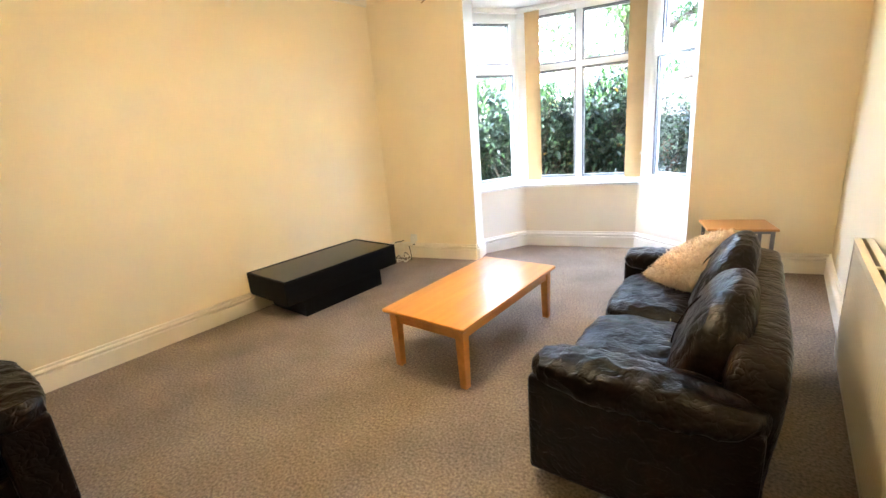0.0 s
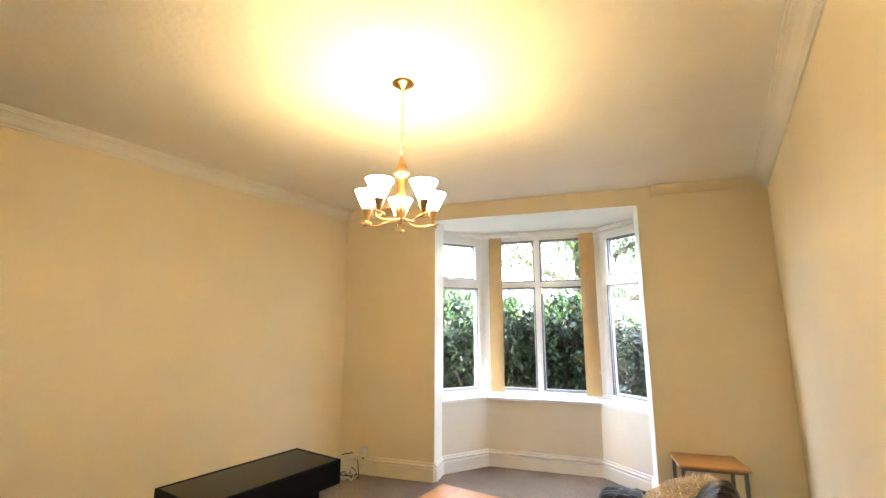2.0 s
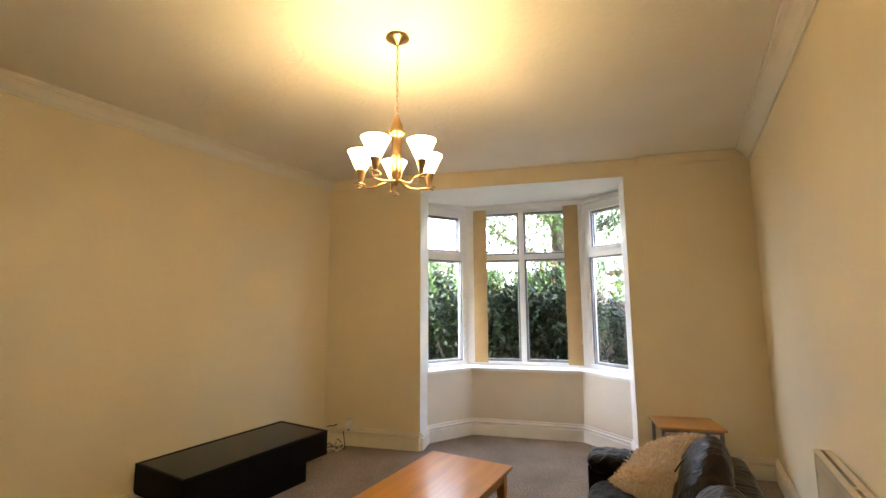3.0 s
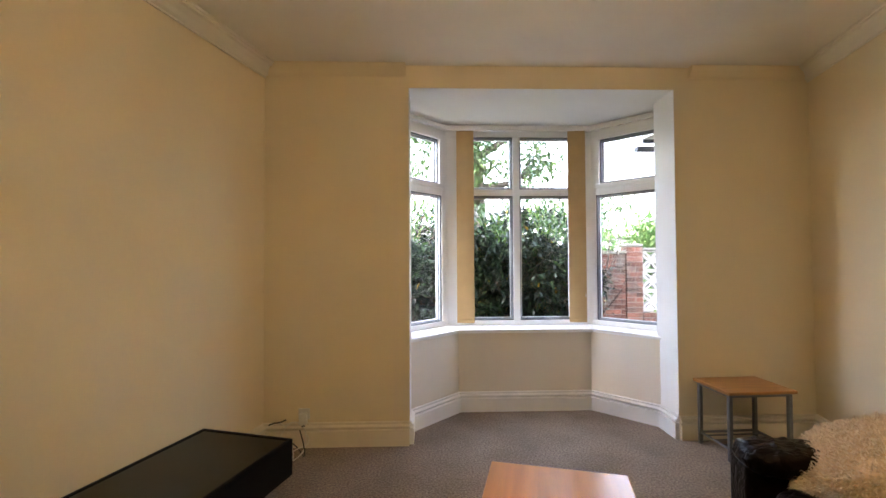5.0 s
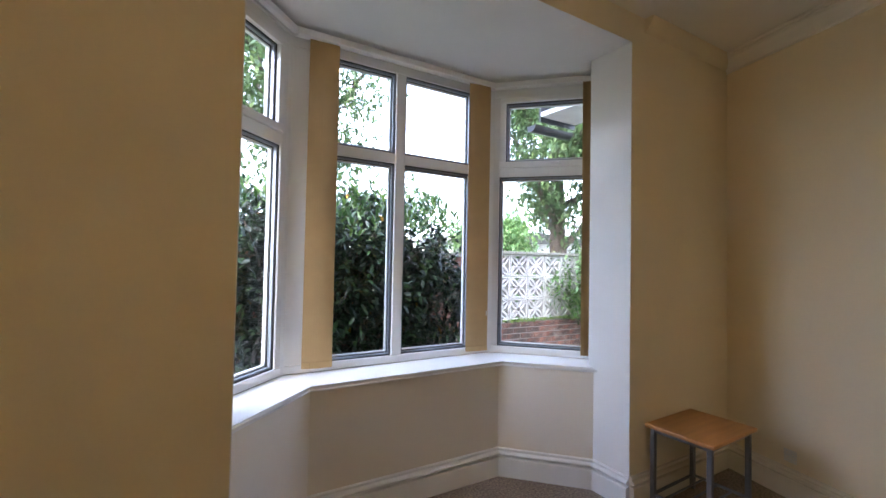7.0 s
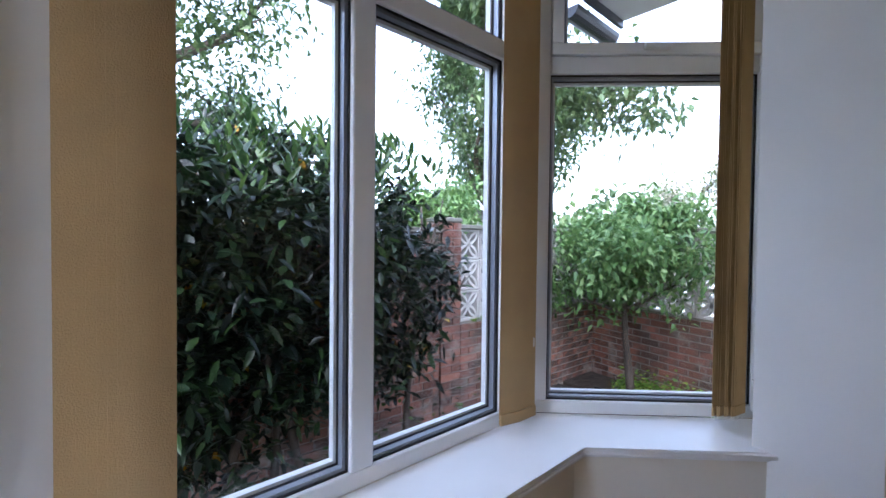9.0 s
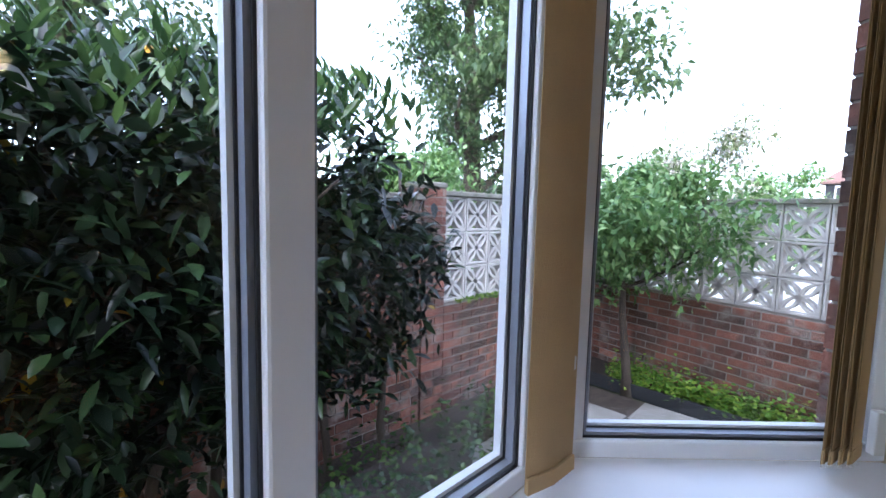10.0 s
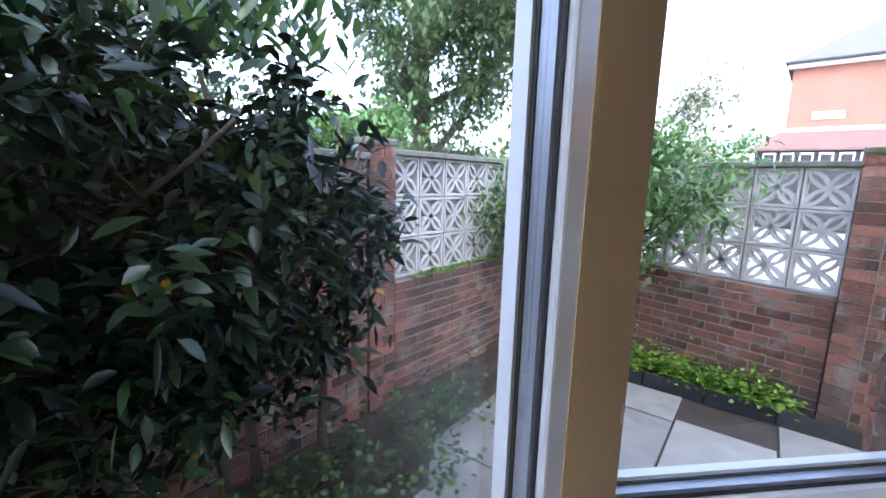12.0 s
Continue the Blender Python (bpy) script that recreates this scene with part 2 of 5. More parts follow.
M_PALELEAF = leaf_mat("pale_blossom_leaf", [(0.0, (0.16, 0.22, 0.08)), (0.5, (0.30, 0.33, 0.18)), (0.75, (0.55, 0.50, 0.42)), (1.0, (0.66, 0.58, 0.52))], 0.5, 0.3)
M_TREELEAF = leaf_mat("tree_leaf", [(0.0, (0.03, 0.06, 0.022)), (0.6, (0.07, 0.12, 0.04)), (1.0, (0.12, 0.17, 0.055))], 0.5, 0.4)
M_SHRUBLEAF = leaf_mat("shrub_leaf", [(0.0, (0.05, 0.11, 0.03)), (0.6, (0.12, 0.22, 0.06)), (1.0, (0.22, 0.32, 0.11))], 0.45, 0.3)
M_LOWLEAF = leaf_mat("ground_cover_leaf", [(0.0, (0.07, 0.15, 0.02)), (0.6, (0.15, 0.30, 0.03)), (1.0, (0.32, 0.42, 0.06))], 0.45, 0.3)
M_PETAL = leaf_mat("yellow_petal", [(0.0, (0.75, 0.6, 0.15)), (1.0, (0.8, 0.72, 0.4))], 0.5, 0.3)


# ---- mesh helpers ----
def part(name, bm, material, parent=None, label="", smooth=False):
    """One bmesh as one mesh object under a thing or a part."""
    me = bpy.data.meshes.new(name)
    bmesh.ops.recalc_face_normals(bm, faces=bm.faces)
    bm.to_mesh(me)
    bm.free()
    me.materials.append(material)
    if smooth:
        for p in me.polygons:
            p.use_smooth = True
    ob = new(name, me)
    if parent is not None:
        ob.parent = parent
    if label:
        ob["label"] = label
    return ob


def shared(name, me, parent, m):
    ob = new(name, me)
    ob.parent = parent
    ob.matrix_basis = m
    return ob


def thing(name, m, label, category, group="", kind=""):
    ob = new(name)
    ob.empty_display_size = 0.1
    ob.matrix_basis = m
    return tagged(ob, label, category, group, kind)


def box(x0, x1, y0, y1, z0, z1, bevel=0.0, bm=None, seg=2):
    bm = bm or bmesh.new()
    made = bmesh.ops.create_cube(bm, size=1, matrix=Matrix.Translation(((x0 + x1) / 2, (y0 + y1) / 2, (z0 + z1) / 2)) @ Matrix.Diagonal((x1 - x0, y1 - y0, z1 - z0, 1)))
    if bevel:
        es = {e for v in made["verts"] for e in v.link_edges}
        bmesh.ops.bevel(bm, geom=list(es), offset=bevel, segments=seg, affect="EDGES", profile=0.5)
    return bm


def prism(points, z0, z1, bm=None):
    """A flat outline raised from z0 to z1."""
    bm = bm or bmesh.new()
    lo = [bm.verts.new((x, y, z0)) for x, y in points]
    hi = [bm.verts.new((x, y, z1)) for x, y in points]
    bm.faces.new(lo[::-1])
    bm.faces.new(hi)
    for i in range(len(points)):
        j = (i + 1) % len(points)
        bm.faces.new((lo[i], lo[j], hi[j], hi[i]))
    return bm


def lathe(profile, n=24, bm=None, m=None):
    bm = bm or bmesh.new()
    rings = []
    for r, z in profile:
        ring = []
        for i in range(n):
            a = 2 * math.pi * i / n
            p = Vector((r * math.cos(a), r * math.sin(a), z))
            ring.append(bm.verts.new(m @ p if m else p))
        rings.append(ring)
    for a, b in zip(rings, rings[1:]):
        for i in range(n):
            bm.faces.new((a[i], a[(i + 1) % n], b[(i + 1) % n], b[i]))
    bm.faces.new(rings[0][::-1])
    bm.faces.new(rings[-1])
    return bm


def tube(points, radii, n=8, bm=None):
    """A tapered round tube along points."""
    bm = bm or bmesh.new()
    pts = [Vector(p) for p in points]
    if not hasattr(radii, "__len__"):
        radii = [radii] * len(pts)
    radii = [float(r) for r in radii]
    rings, side = [], None
    for i, p in enumerate(pts):
        d = (pts[min(i + 1, len(pts) - 1)] - pts[max(i - 1, 0)]).normalized()
        side = side or (Vector((1, 0, 0)) if abs(d.x) < 0.8 else Vector((0, 1, 0)))
        u = (side - d * side.dot(d)).normalized()
        side = u
        v = d.cross(u)
        rings.append([bm.verts.new(p + radii[i] * (math.cos(a) * u + math.sin(a) * v)) for a in (2 * math.pi * k / n for k in range(n))])
    for a, b in zip(rings, rings[1:]):
        for i in range(n):
            bm.faces.new((a[i], a[(i + 1) % n], b[(i + 1) % n], b[i]))
    bm.faces.new(rings[0][::-1])
    bm.faces.new(rings[-1])
    return bm


def strip(path, profile, closed=False):
    """A moulding: a profile of (out, up) swept along a path of (x, y); out is to the left of the way."""
    bm = bmesh.new()
    pts = [Vector((*p, 0)) for p in path]
    rings = []
    for i, p in enumerate(pts):
        a = (p - pts[i - 1]).normalized() if i or closed else (pts[1] - p).normalized()
        b = (pts[(i + 1) % len(pts)] - p).normalized() if i < len(pts) - 1 or closed else a
        na, nb = Vector((-a.y, a.x, 0)), Vector((-b.y, b.x, 0))
        n = (na + nb).normalized()
        n = n / max(0.3, n.dot(na))
        rings.append([bm.verts.new(p + n * o + Vector((0, 0, h))) for o, h in profile])
    for a, b in zip(rings, rings[1:]):
        for k in range(len(profile)):
            j = (k + 1) % len(profile)
            bm.faces.new((a[k], a[j], b[j], b[k]))
    bm.faces.new(rings[0])
    bm.faces.new(rings[-1][::-1])
    return bm


def cushion(sx, sy, sz, e=0.35, puff=0.0, wrinkle=0.012, seed=0.0, cuts=22, creases=0.0):
    """A stuffed block: a rounded box with swelling faces and creased skin."""
    bm = bmesh.new()
    bmesh.ops.create_cube(bm, size=2)
    bmesh.ops.subdivide_edges(bm, edges=bm.edges, cuts=cuts, use_grid_fill=True)
    for v in bm.verts:
        p = v.co.copy()
        k = (abs(p.x) ** (2 / e) + abs(p.y) ** (2 / e) + abs(p.z) ** (2 / e)) ** (e / 2)
        q = p / k
        swell = 1 + puff * (1 - q.x * q.x) * (1 - q.y * q.y)
        w = Vector((q.x * sx / 2, q.y * sy / 2, q.z * sz / 2 * swell))
        nrm = q.normalized()
        n1 = noise.noise(w * 7 + Vector((seed, 0, 0)))
        n2 = noise.noise(Vector((w.x * 9, w.y * 22, w.z * 14)) + Vector((0, seed, 0)))
        n3 = 1 - abs(noise.noise(Vector((w.x * 14, w.y * 8, w.z * 11)) + Vector((seed, seed, 0))))
        v.co = w + nrm * (wrinkle * (n1 + 0.6 * n2) + creases * (n3 ** 4 - 0.4))
    return bm


def leaves(rng, centers, dirs, length, width, droop=0.3, fold=0.15, rows=((0.0, 0.08), (0.3, 0.9), (0.65, 0.8), (1.0, 0.0))):
    """Many leaf blades: every blade a folded strip of its own, from base to tip."""
    n = len(centers)
    d = dirs / np.linalg.norm(dirs, axis=1, keepdims=True)
    up = np.tile([0.0, 0.0, 1.0], (n, 1)) + rng.normal(0, 0.45, (n, 3))
    s = np.cross(d, up)
    s /= np.linalg.norm(s, axis=1, keepdims=True) + 1e-9
    u = np.cross(s, d)
    ln = length * rng.uniform(0.65, 1.25, (n, 1))
    wd = width * rng.uniform(0.7, 1.2, (n, 1)) / 2
    verts, faces, k = [], [], len(rows)
    for t, w in rows:
        mid = centers + d * ln * t - np.array([0, 0, 1.0]) * droop * ln * t * t
        verts += [mid - s * wd * w + u * fold * wd * w, mid, mid + s * wd * w + u * fold * wd * w]
    v = np.stack(verts, 1).reshape(-1, 3)
    base = (np.arange(n) * 3 * k)[:, None]
    quads = []
    for r in range(k - 1):
        for c in range(2):
            quads.append([3 * r + c, 3 * r + c + 1, 3 * r + c + 4, 3 * r + c + 3])
    q = np.concatenate([base + np.array([f]) for f in quads])
    return v, q


def leaf_part(name, v, q, material, parent, label=""):
    me = bpy.data.meshes.new(name)
    me.from_pydata(v.tolist(), [], q.tolist())
    me.materials.append(material)
    for p in me.polygons:
        p.use_smooth = True
    ob = new(name, me)
    ob.parent = parent
    if label:
        ob["label"] = label
    return ob


# ---- plan of the room ----
SK = 0.276                       # the side walls lean by this much in x for each metre of y
ANG = math.degrees(math.atan(SK))
CEIL, SOFFIT = 2.97, 2.79
BACK = -5.9
GROUND = -0.33                   # level of the ground outside
OW = 2.135                       # width of the bay's opening


def XL(y):
    return -1.12 + SK * y


def XR(y):
    return 3.25 + SK * y


BAY_IN = [(0.0, 0.0), (0.0, 0.26), (0.435, 0.70), (1.70, 0.70), (OW, 0.26), (OW, 0.0)]     # wall under the sill
WE = 0.30                        # how far the side windows run on behind the jambs
WIN = [(-WE, 0.32), (0.330, 0.95), (1.805, 0.95), (OW + WE, 0.32)]                              # inner face of the frames

floor_outline = [(XL(BACK), BACK), (XR(BACK), BACK), (XR(0), 0), (OW, 0), *BAY_IN[1:-1][::-1], (0, 0), (XL(0), 0)]
floor = part("floor", prism(floor_outline, -0.06, 0.0), M_CARPET)
tagged(floor, "taupe short-pile carpet, slightly worn, wall to wall", "floor", kind="structure")

ceiling = part("ceiling", prism([(XL(BACK), BACK), (XR(BACK), BACK), (XR(0), 0), (XL(0), 0)], CEIL, CEIL + 0.1), M_CEIL)
tagged(ceiling, "cream painted ceiling with a fine stippled texture", "ceiling", kind="structure")
bay_ceiling = part("ceiling", prism([(0, 0.302), (0, 0.002), (OW, 0.002), (OW, 0.302), (OW + WE + 0.06, 0.302), (OW + WE + 0.06, 0.40), (1.84, 1.02), (0.30, 1.02), (-WE - 0.06, 0.40), (-WE - 0.06, 0.302)], SOFFIT, SOFFIT + 0.1), M_REVEAL)
tagged(bay_ceiling, "flat white painted ceiling of the window bay", "ceiling", kind="structure")


def wall(name, pts, z0, z1, material, label):
    return tagged(part(name, prism(pts, z0, z1), material), label, "wall", kind="structure")


T = 0.28
wall("wall_west", [(XL(BACK), BACK), (XL(0), 0), (XL(0) - T, 0), (XL(BACK) - T, BACK)], 0, CEIL, M_WALL, "plain cream painted wall, smooth plaster")
wall("wall_east", [(XR(BACK), BACK), (XR(BACK) + T, BACK), (XR(0) + T, 0), (XR(0), 0)], 0, CEIL, M_WALL, "plain cream painted wall with a radiator")
wall("wall_south", [(XL(BACK) - T, BACK), (XL(BACK) - T, BACK - T), (XR(BACK) + T, BACK - T), (XR(BACK) + T, BACK)], 0, CEIL, M_WALL, "plain cream painted wall")
wall("wall_north", [(XL(0) - T, 0), (0, 0), (0, 0.30), (-WE, 0.30), (-WE - 0.05, 0.37), (XL(0) - T, 0.25)], GROUND, CEIL, M_WALL, "cream painted wall beside the bay window")
wall("wall_north", [(OW, 0), (XR(0) + T, 0), (XR(0) + T, 0.20), (2.62, 0.28), (2.50, 0.385), (OW + WE + 0.05, 0.37), (OW + WE, 0.30), (OW, 0.30)], GROUND, CEIL, M_WALL, "cream painted wall beside the bay window")
wall("wall_north", [(0, 0.0), (OW, 0.0), (OW, 0.001), (0, 0.001)], SOFFIT, SOFFIT + 0.1, M_WALL, "cream painted beam over the bay opening")
wall("wall_north", [(0, 0.0), (OW, 0.0), (OW, 0.30), (0, 0.30)], SOFFIT + 0.1, CEIL, M_WALL, "cream painted beam over the bay opening")
# white paint on the sides of the opening, from the room's edge to the window
for x0, x1 in ((0.0, 0.004), (OW - 0.004, OW)):
    wall("wall_reveal", [(x0, 0.001), (x1, 0.001), (x1, 0.305), (x0, 0.305)], 0.0, SOFFIT, M_REVEAL, "white painted reveal of the bay opening")
bay_wall_pts = BAY_IN[1:5]
outer = [(-WE - 0.05, 0.37), (0.31, 1.0), (1.825, 1.0), (OW + WE + 0.05, 0.37)]
bay_wall_pts = [(-WE, 0.302), *BAY_IN[1:5], (OW + WE, 0.302)]
for k, nm in enumerate(("wall_bay_west", "wall_bay_north", "wall_bay_east")):
    wall(nm, ([bay_wall_pts[0]] if k == 0 else []) + [bay_wall_pts[k + 1], bay_wall_pts[k + 2]] + ([bay_wall_pts[5]] if k == 2 else []) + [outer[k + 1], outer[k]], GROUND, 0.735, M_BAYWALL, "magnolia painted wall under the bay window sill")

# skirting boards with a moulded top
SKIRT = [(0, 0), (0.030, 0), (0.030, 0.118), (0.027, 0.123), (0.004, 0.124), (0.004, 0.139), (0.027, 0.140), (0.032, 0.145), (0.032, 0.152), (0.025, 0.158), (0.010, 0.163), (0.010, 0.170), (0.015, 0.173), (0.015, 0.179), (0.009, 0.183), (0, 0.183)]


def run(name, pts, profile, material, label):
    return tagged(part(name, strip(pts, profile), material), label, "trim", kind="structure")


run("baseboard", [(XL(0), 0), (XL(BACK), BACK)], SKIRT, M_TRIM, "cream gloss skirting board with a moulded top")
run("baseboard", [(0, 0), (XL(0), 0)], SKIRT, M_TRIM, "cream gloss skirting board with a moulded top")
run("baseboard", [(XR(BACK), BACK), (XR(0), 0)], SKIRT, M_TRIM, "cream gloss skirting board with a moulded top")
run("baseboard", [(XR(0), 0), (OW, 0)], SKIRT, M_TRIM, "cream gloss skirting board with a moulded top")
run("baseboard", [(OW - 0.004, 0.0), (OW - 0.004, 0.26), (1.70, 0.70), (0.435, 0.70), (0.004, 0.26), (0.004, 0.0)], SKIRT, M_SILL, "white gloss skirting board round the bay")
CORN = [(0, 0), (0, -0.11), (0.012, -0.11), (0.012, -0.098), (0.03, -0.085), (0.045, -0.06), (0.07, -0.035), (0.09, -0.03), (0.09, -0.018), (0.105, -0.018), (0.105, 0)]
CORN = [(o, CEIL + h - 0.002) for o, h in CORN]
run("trim", [(XL(0), 0), (XL(BACK), BACK)], CORN, M_CEIL, "cream plaster cornice with stepped mouldings")
run("trim", [(XR(BACK), BACK), (XR(0), 0)], CORN, M_CEIL, "cream plaster cornice with stepped mouldings")
COVE = [(0, 0), (0, -0.09), (0.02, -0.075), (0.045, -0.04), (0.06, -0.012), (0.06, 0)]
COVE = [(o, CEIL + h - 0.002) for o, h in COVE]
run("trim", [(-0.02, 0), (XL(0), 0)], COVE, M_WALL, "cream painted plaster cove")
run("trim", [(XR(0), 0), (OW + 0.12, 0)], COVE, M_WALL, "cream painted plaster cove")

# ---- the bay window: three framed lights ----
sill_pts = [(0.004, 0.235), (0.425, 0.675), (1.71, 0.675), (OW - 0.004, 0.235), (OW - 0.004, 0.302), (OW + WE, 0.302), (OW + WE, 0.32), (1.805, 0.95), (0.330, 0.95), (-WE, 0.32), (-WE, 0.302), (0.004, 0.302)]
sill = prism(sill_pts, 0.735, 0.765)
bmesh.ops.bevel(sill, geom=[e for e in sill.edges if all(v.co.y < 0.68 for v in e.verts) and abs(e.verts[0].co.z - e.verts[1].co.z) < 0.01], offset=0.008, segments=3, affect="EDGES")
tagged(part("window_sill", sill, M_SILL), "deep white gloss window sill following the bay", "window sill", kind="structure")

ZB, ZT, TR = 0.765, 2.735, 2.107     # bottom, top and transom of the frames


def window(name, a, b, mullions, openers, label, fw=0.058):
    """A frame between plan points a and b, inner face along the line, with panes and openers."""
    a, b = Vector((*a, 0)), Vector((*b, 0))
    w = (b - a).length
    ang = math.degrees(math.atan2(b.y - a.y, b.x - a.x))
    th = thing(name, pose(a.x, a.y, 0, 0, 0, ang), label, "window", kind="structure")
    dp = 0.07
    part("frame_rail", box(0, w, 0, dp, ZB, ZB + 0.05, 0.006), M_UPVC, th)
    part("frame_rail", box(0, w, 0, dp, ZT - 0.06, ZT, 0.006), M_UPVC, th)
    part("transom", box(fw, w - fw, 0.002, dp - 0.002, TR - 0.034, TR + 0.034, 0.006), M_UPVC, th)
    for x0, x1 in ((0, fw), (w - fw, w)):
        part("frame_stile", box(x0, x1, 0.001, dp - 0.001, ZB + 0.05, ZT - 0.06, 0.006), M_UPVC, th)
    for x in mullions:
        part("mullion", box(x - 0.035, x + 0.035, -0.002, dp - 0.002, ZB + 0.05, ZT - 0.06, 0.006), M_UPVC, th)
    xs = [fw, *[c for x in mullions for c in (x - 0.035, x + 0.035)], w - fw]
    for i in range(0, len(xs), 2):
        for z0, z1, upper in ((ZB + 0.05, TR - 0.034, False), (TR + 0.034, ZT - 0.06, True)):
            x0, x1 = xs[i], xs[i + 1]
            if upper and openers:
                sash = bmesh.new()
                for q in ((x0, x1, z0, z0 + 0.045), (x0, x1, z1 - 0.045, z1), (x0, x0 + 0.045, z0 + 0.045, z1 - 0.045), (x1 - 0.045, x1, z0 + 0.045, z1 - 0.045)):
                    box(q[0], q[1], -0.012, 0.05, q[2], q[3], 0.005, sash)
                s = part("sash", sash, M_UPVC, th, "white opening fanlight sash")
                part("handle", box((x0 + x1) / 2 - 0.05, (x0 + x1) / 2 + 0.05, -0.04, -0.012, z0 + 0.012, z0 + 0.034, 0.008), M_UPVC, s)
                x0, x1, z0, z1 = x0 + 0.045, x1 - 0.045, z0 + 0.045, z1 - 0.045
            for nm, g, d0, d1, mt, lb in (("gasket", 0.005, 0.014, 0.020, M_GASKET, "black rubber glazing gasket"), ("spacer_bar", 0.014, 0.021, 0.042, M_SPACER, "grey spacer between the panes"),
                                          ("outer_gasket", 0.018, 0.0425, 0.047, M_GASKET, "black rubber glazing gasket"), ("glazing_bead", 0.026, 0.048, 0.069, M_UPVC, "")):
                bead = bmesh.new()
                for q in ((x0, x1, z0, z0 + g), (x0, x1, z1 - g, z1), (x0, x0 + g, z0 + g, z1 - g), (x1 - g, x1, z0 + g, z1 - g)):
                    box(q[0], q[1], d0, d1, q[2], q[3], 0, bead)
                part(nm, bead, mt, th, lb)
            pane = part("pane", box(x0 + 0.002, x1 - 0.002, 0.0155, 0.0195, z0 + 0.002, z1 - 0.002), M_GLASS, th, "clear glass pane")
            pane.visible_shadow = False
    return th


w0 = math.dist(WIN[0], WIN[1])
window("window_1", WIN[0], WIN[1], (), True, "white plastic side window of the bay with a fanlight")
window("window_2", WIN[1], WIN[2], (1.045 - WIN[1][0],), False, "white plastic bay window with a central mullion and transom", 0.187)
window("window_3", WIN[2], WIN[3], (), True, "white plastic side window of the bay with a fanlight")
# corner posts, head boards and blind track above the frames
for x, y, a in ((0.330, 0.95, 22.5), (1.805, 0.95, -22.5)):
    th = part("window_post", box(-0.03, 0.03, -0.004, 0.085, ZB, ZT), M_UPVC)
    th.matrix_basis = pose(x, y, 0, 0, 0, a)
    tagged(th, "white plastic corner post between window frames", "window post", kind="structure")
head = [(-WE, 0.303), (0.325, 0.93), (1.81, 0.93), (OW + WE, 0.303), (OW + WE, 0.42), (1.84, 1.02), (0.30, 1.02), (-WE, 0.42)]
tagged(part("trim", prism(head, ZT, SOFFIT), M_REVEAL), "white head board over the bay window", "trim", kind="structure")
for a, b in zip(WIN, WIN[1:]):
    A, B = Vector(a), Vector(b)
    w = (B - A).length
    tr = part("blind_track", box(0.03, w - 0.03, -0.075, -0.04, ZT - 0.012, ZT + 0.02, 0.004), M_REVEAL)
    tr.matrix_basis = pose(A.x, A.y, 0, 0, 0, math.degrees(math.atan2(B.y - A.y, B.x - A.x)))
    tagged(tr, "slim white track for vertical blinds", "blind track", kind="structure")


# ---- vertical blinds drawn into stacks ----
def turned(bm, x, turn):
    bmesh.ops.transform(bm, matrix=pose(x, -0.045, 0, 0, 0, -turn), verts=bm.verts)
    return bm


def blind_stack(at, ang, width, slats, z0, z1, label, turn=0):
    """Fabric slats packed side by side, turned edge on, with a weight in each hem and a bead chain."""
    th = thing("vertical_blind", pose(at[0], at[1], 0, 0, 0, ang), label, "blind", "blinds in the bay window")
    d = 0.078
    base_turn = turn
    for i in range(slats):
        turn = base_turn + 5.0 * math.sin(2.1 * i)
        sn, cn = math.sin(radians(turn)), math.cos(radians(turn))
        x = width * (i + 0.5) / slats + 0.0012 * math.sin(2.7 * i)
        bm = bmesh.new()
        pts = []
        for k in range(7):
            u = -d / 2 + d * k / 6
            pts.append((x + sn * u + 0.0011 * math.sin(1.3 * k + i), -0.045 + cn * u))
        rows = [(z, 1) for z in np.linspace(z0, z1, 9)]
        grid = [[bm.verts.new((px + 0.0008 * math.sin(4 * z + i), py, z)) for px, py in pts] for z, _ in rows]
        back = [[bm.verts.new((v.co.x + 0.0016, v.co.y, v.co.z)) for v in r] for r in grid]
        for a in range(8):
            for b in range(6):
                bm.faces.new((grid[a][b], grid[a][b + 1], grid[a + 1][b + 1], grid[a + 1][b]))
                bm.faces.new((back[a][b], back[a + 1][b], back[a + 1][b + 1], back[a][b + 1]))
        for a in range(8):
            for b in (0, 6):
                bm.faces.new((grid[a][b], back[a][b], back[a + 1][b], grid[a + 1][b]))
        s = part("slat", bm, M_BLIND, th)
        part("hem_weight", turned(box(-0.0015, 0.003, -d / 2, d / 2, z0 - 0.002, z0 + 0.035, 0.0015), x, turn), M_BLIND, s)
        clip = bmesh.new()
        for k in range(9):
            bmesh.ops.create_icosphere(clip, subdivisions=1, radius=0.0032, matrix=Matrix.Translation((x + sn * d * (k / 8 - 0.5) + 0.004 * math.sin(k * 2.0 + i), -0.045 + cn * d * (k / 8 - 0.5), z0 - 0.006 - 0.012 * math.sin(math.pi * k / 8) + 0.003 * math.sin(5.0 * k + i))))
        part("bead_chain", clip, M_CHAIN, th)
    return th


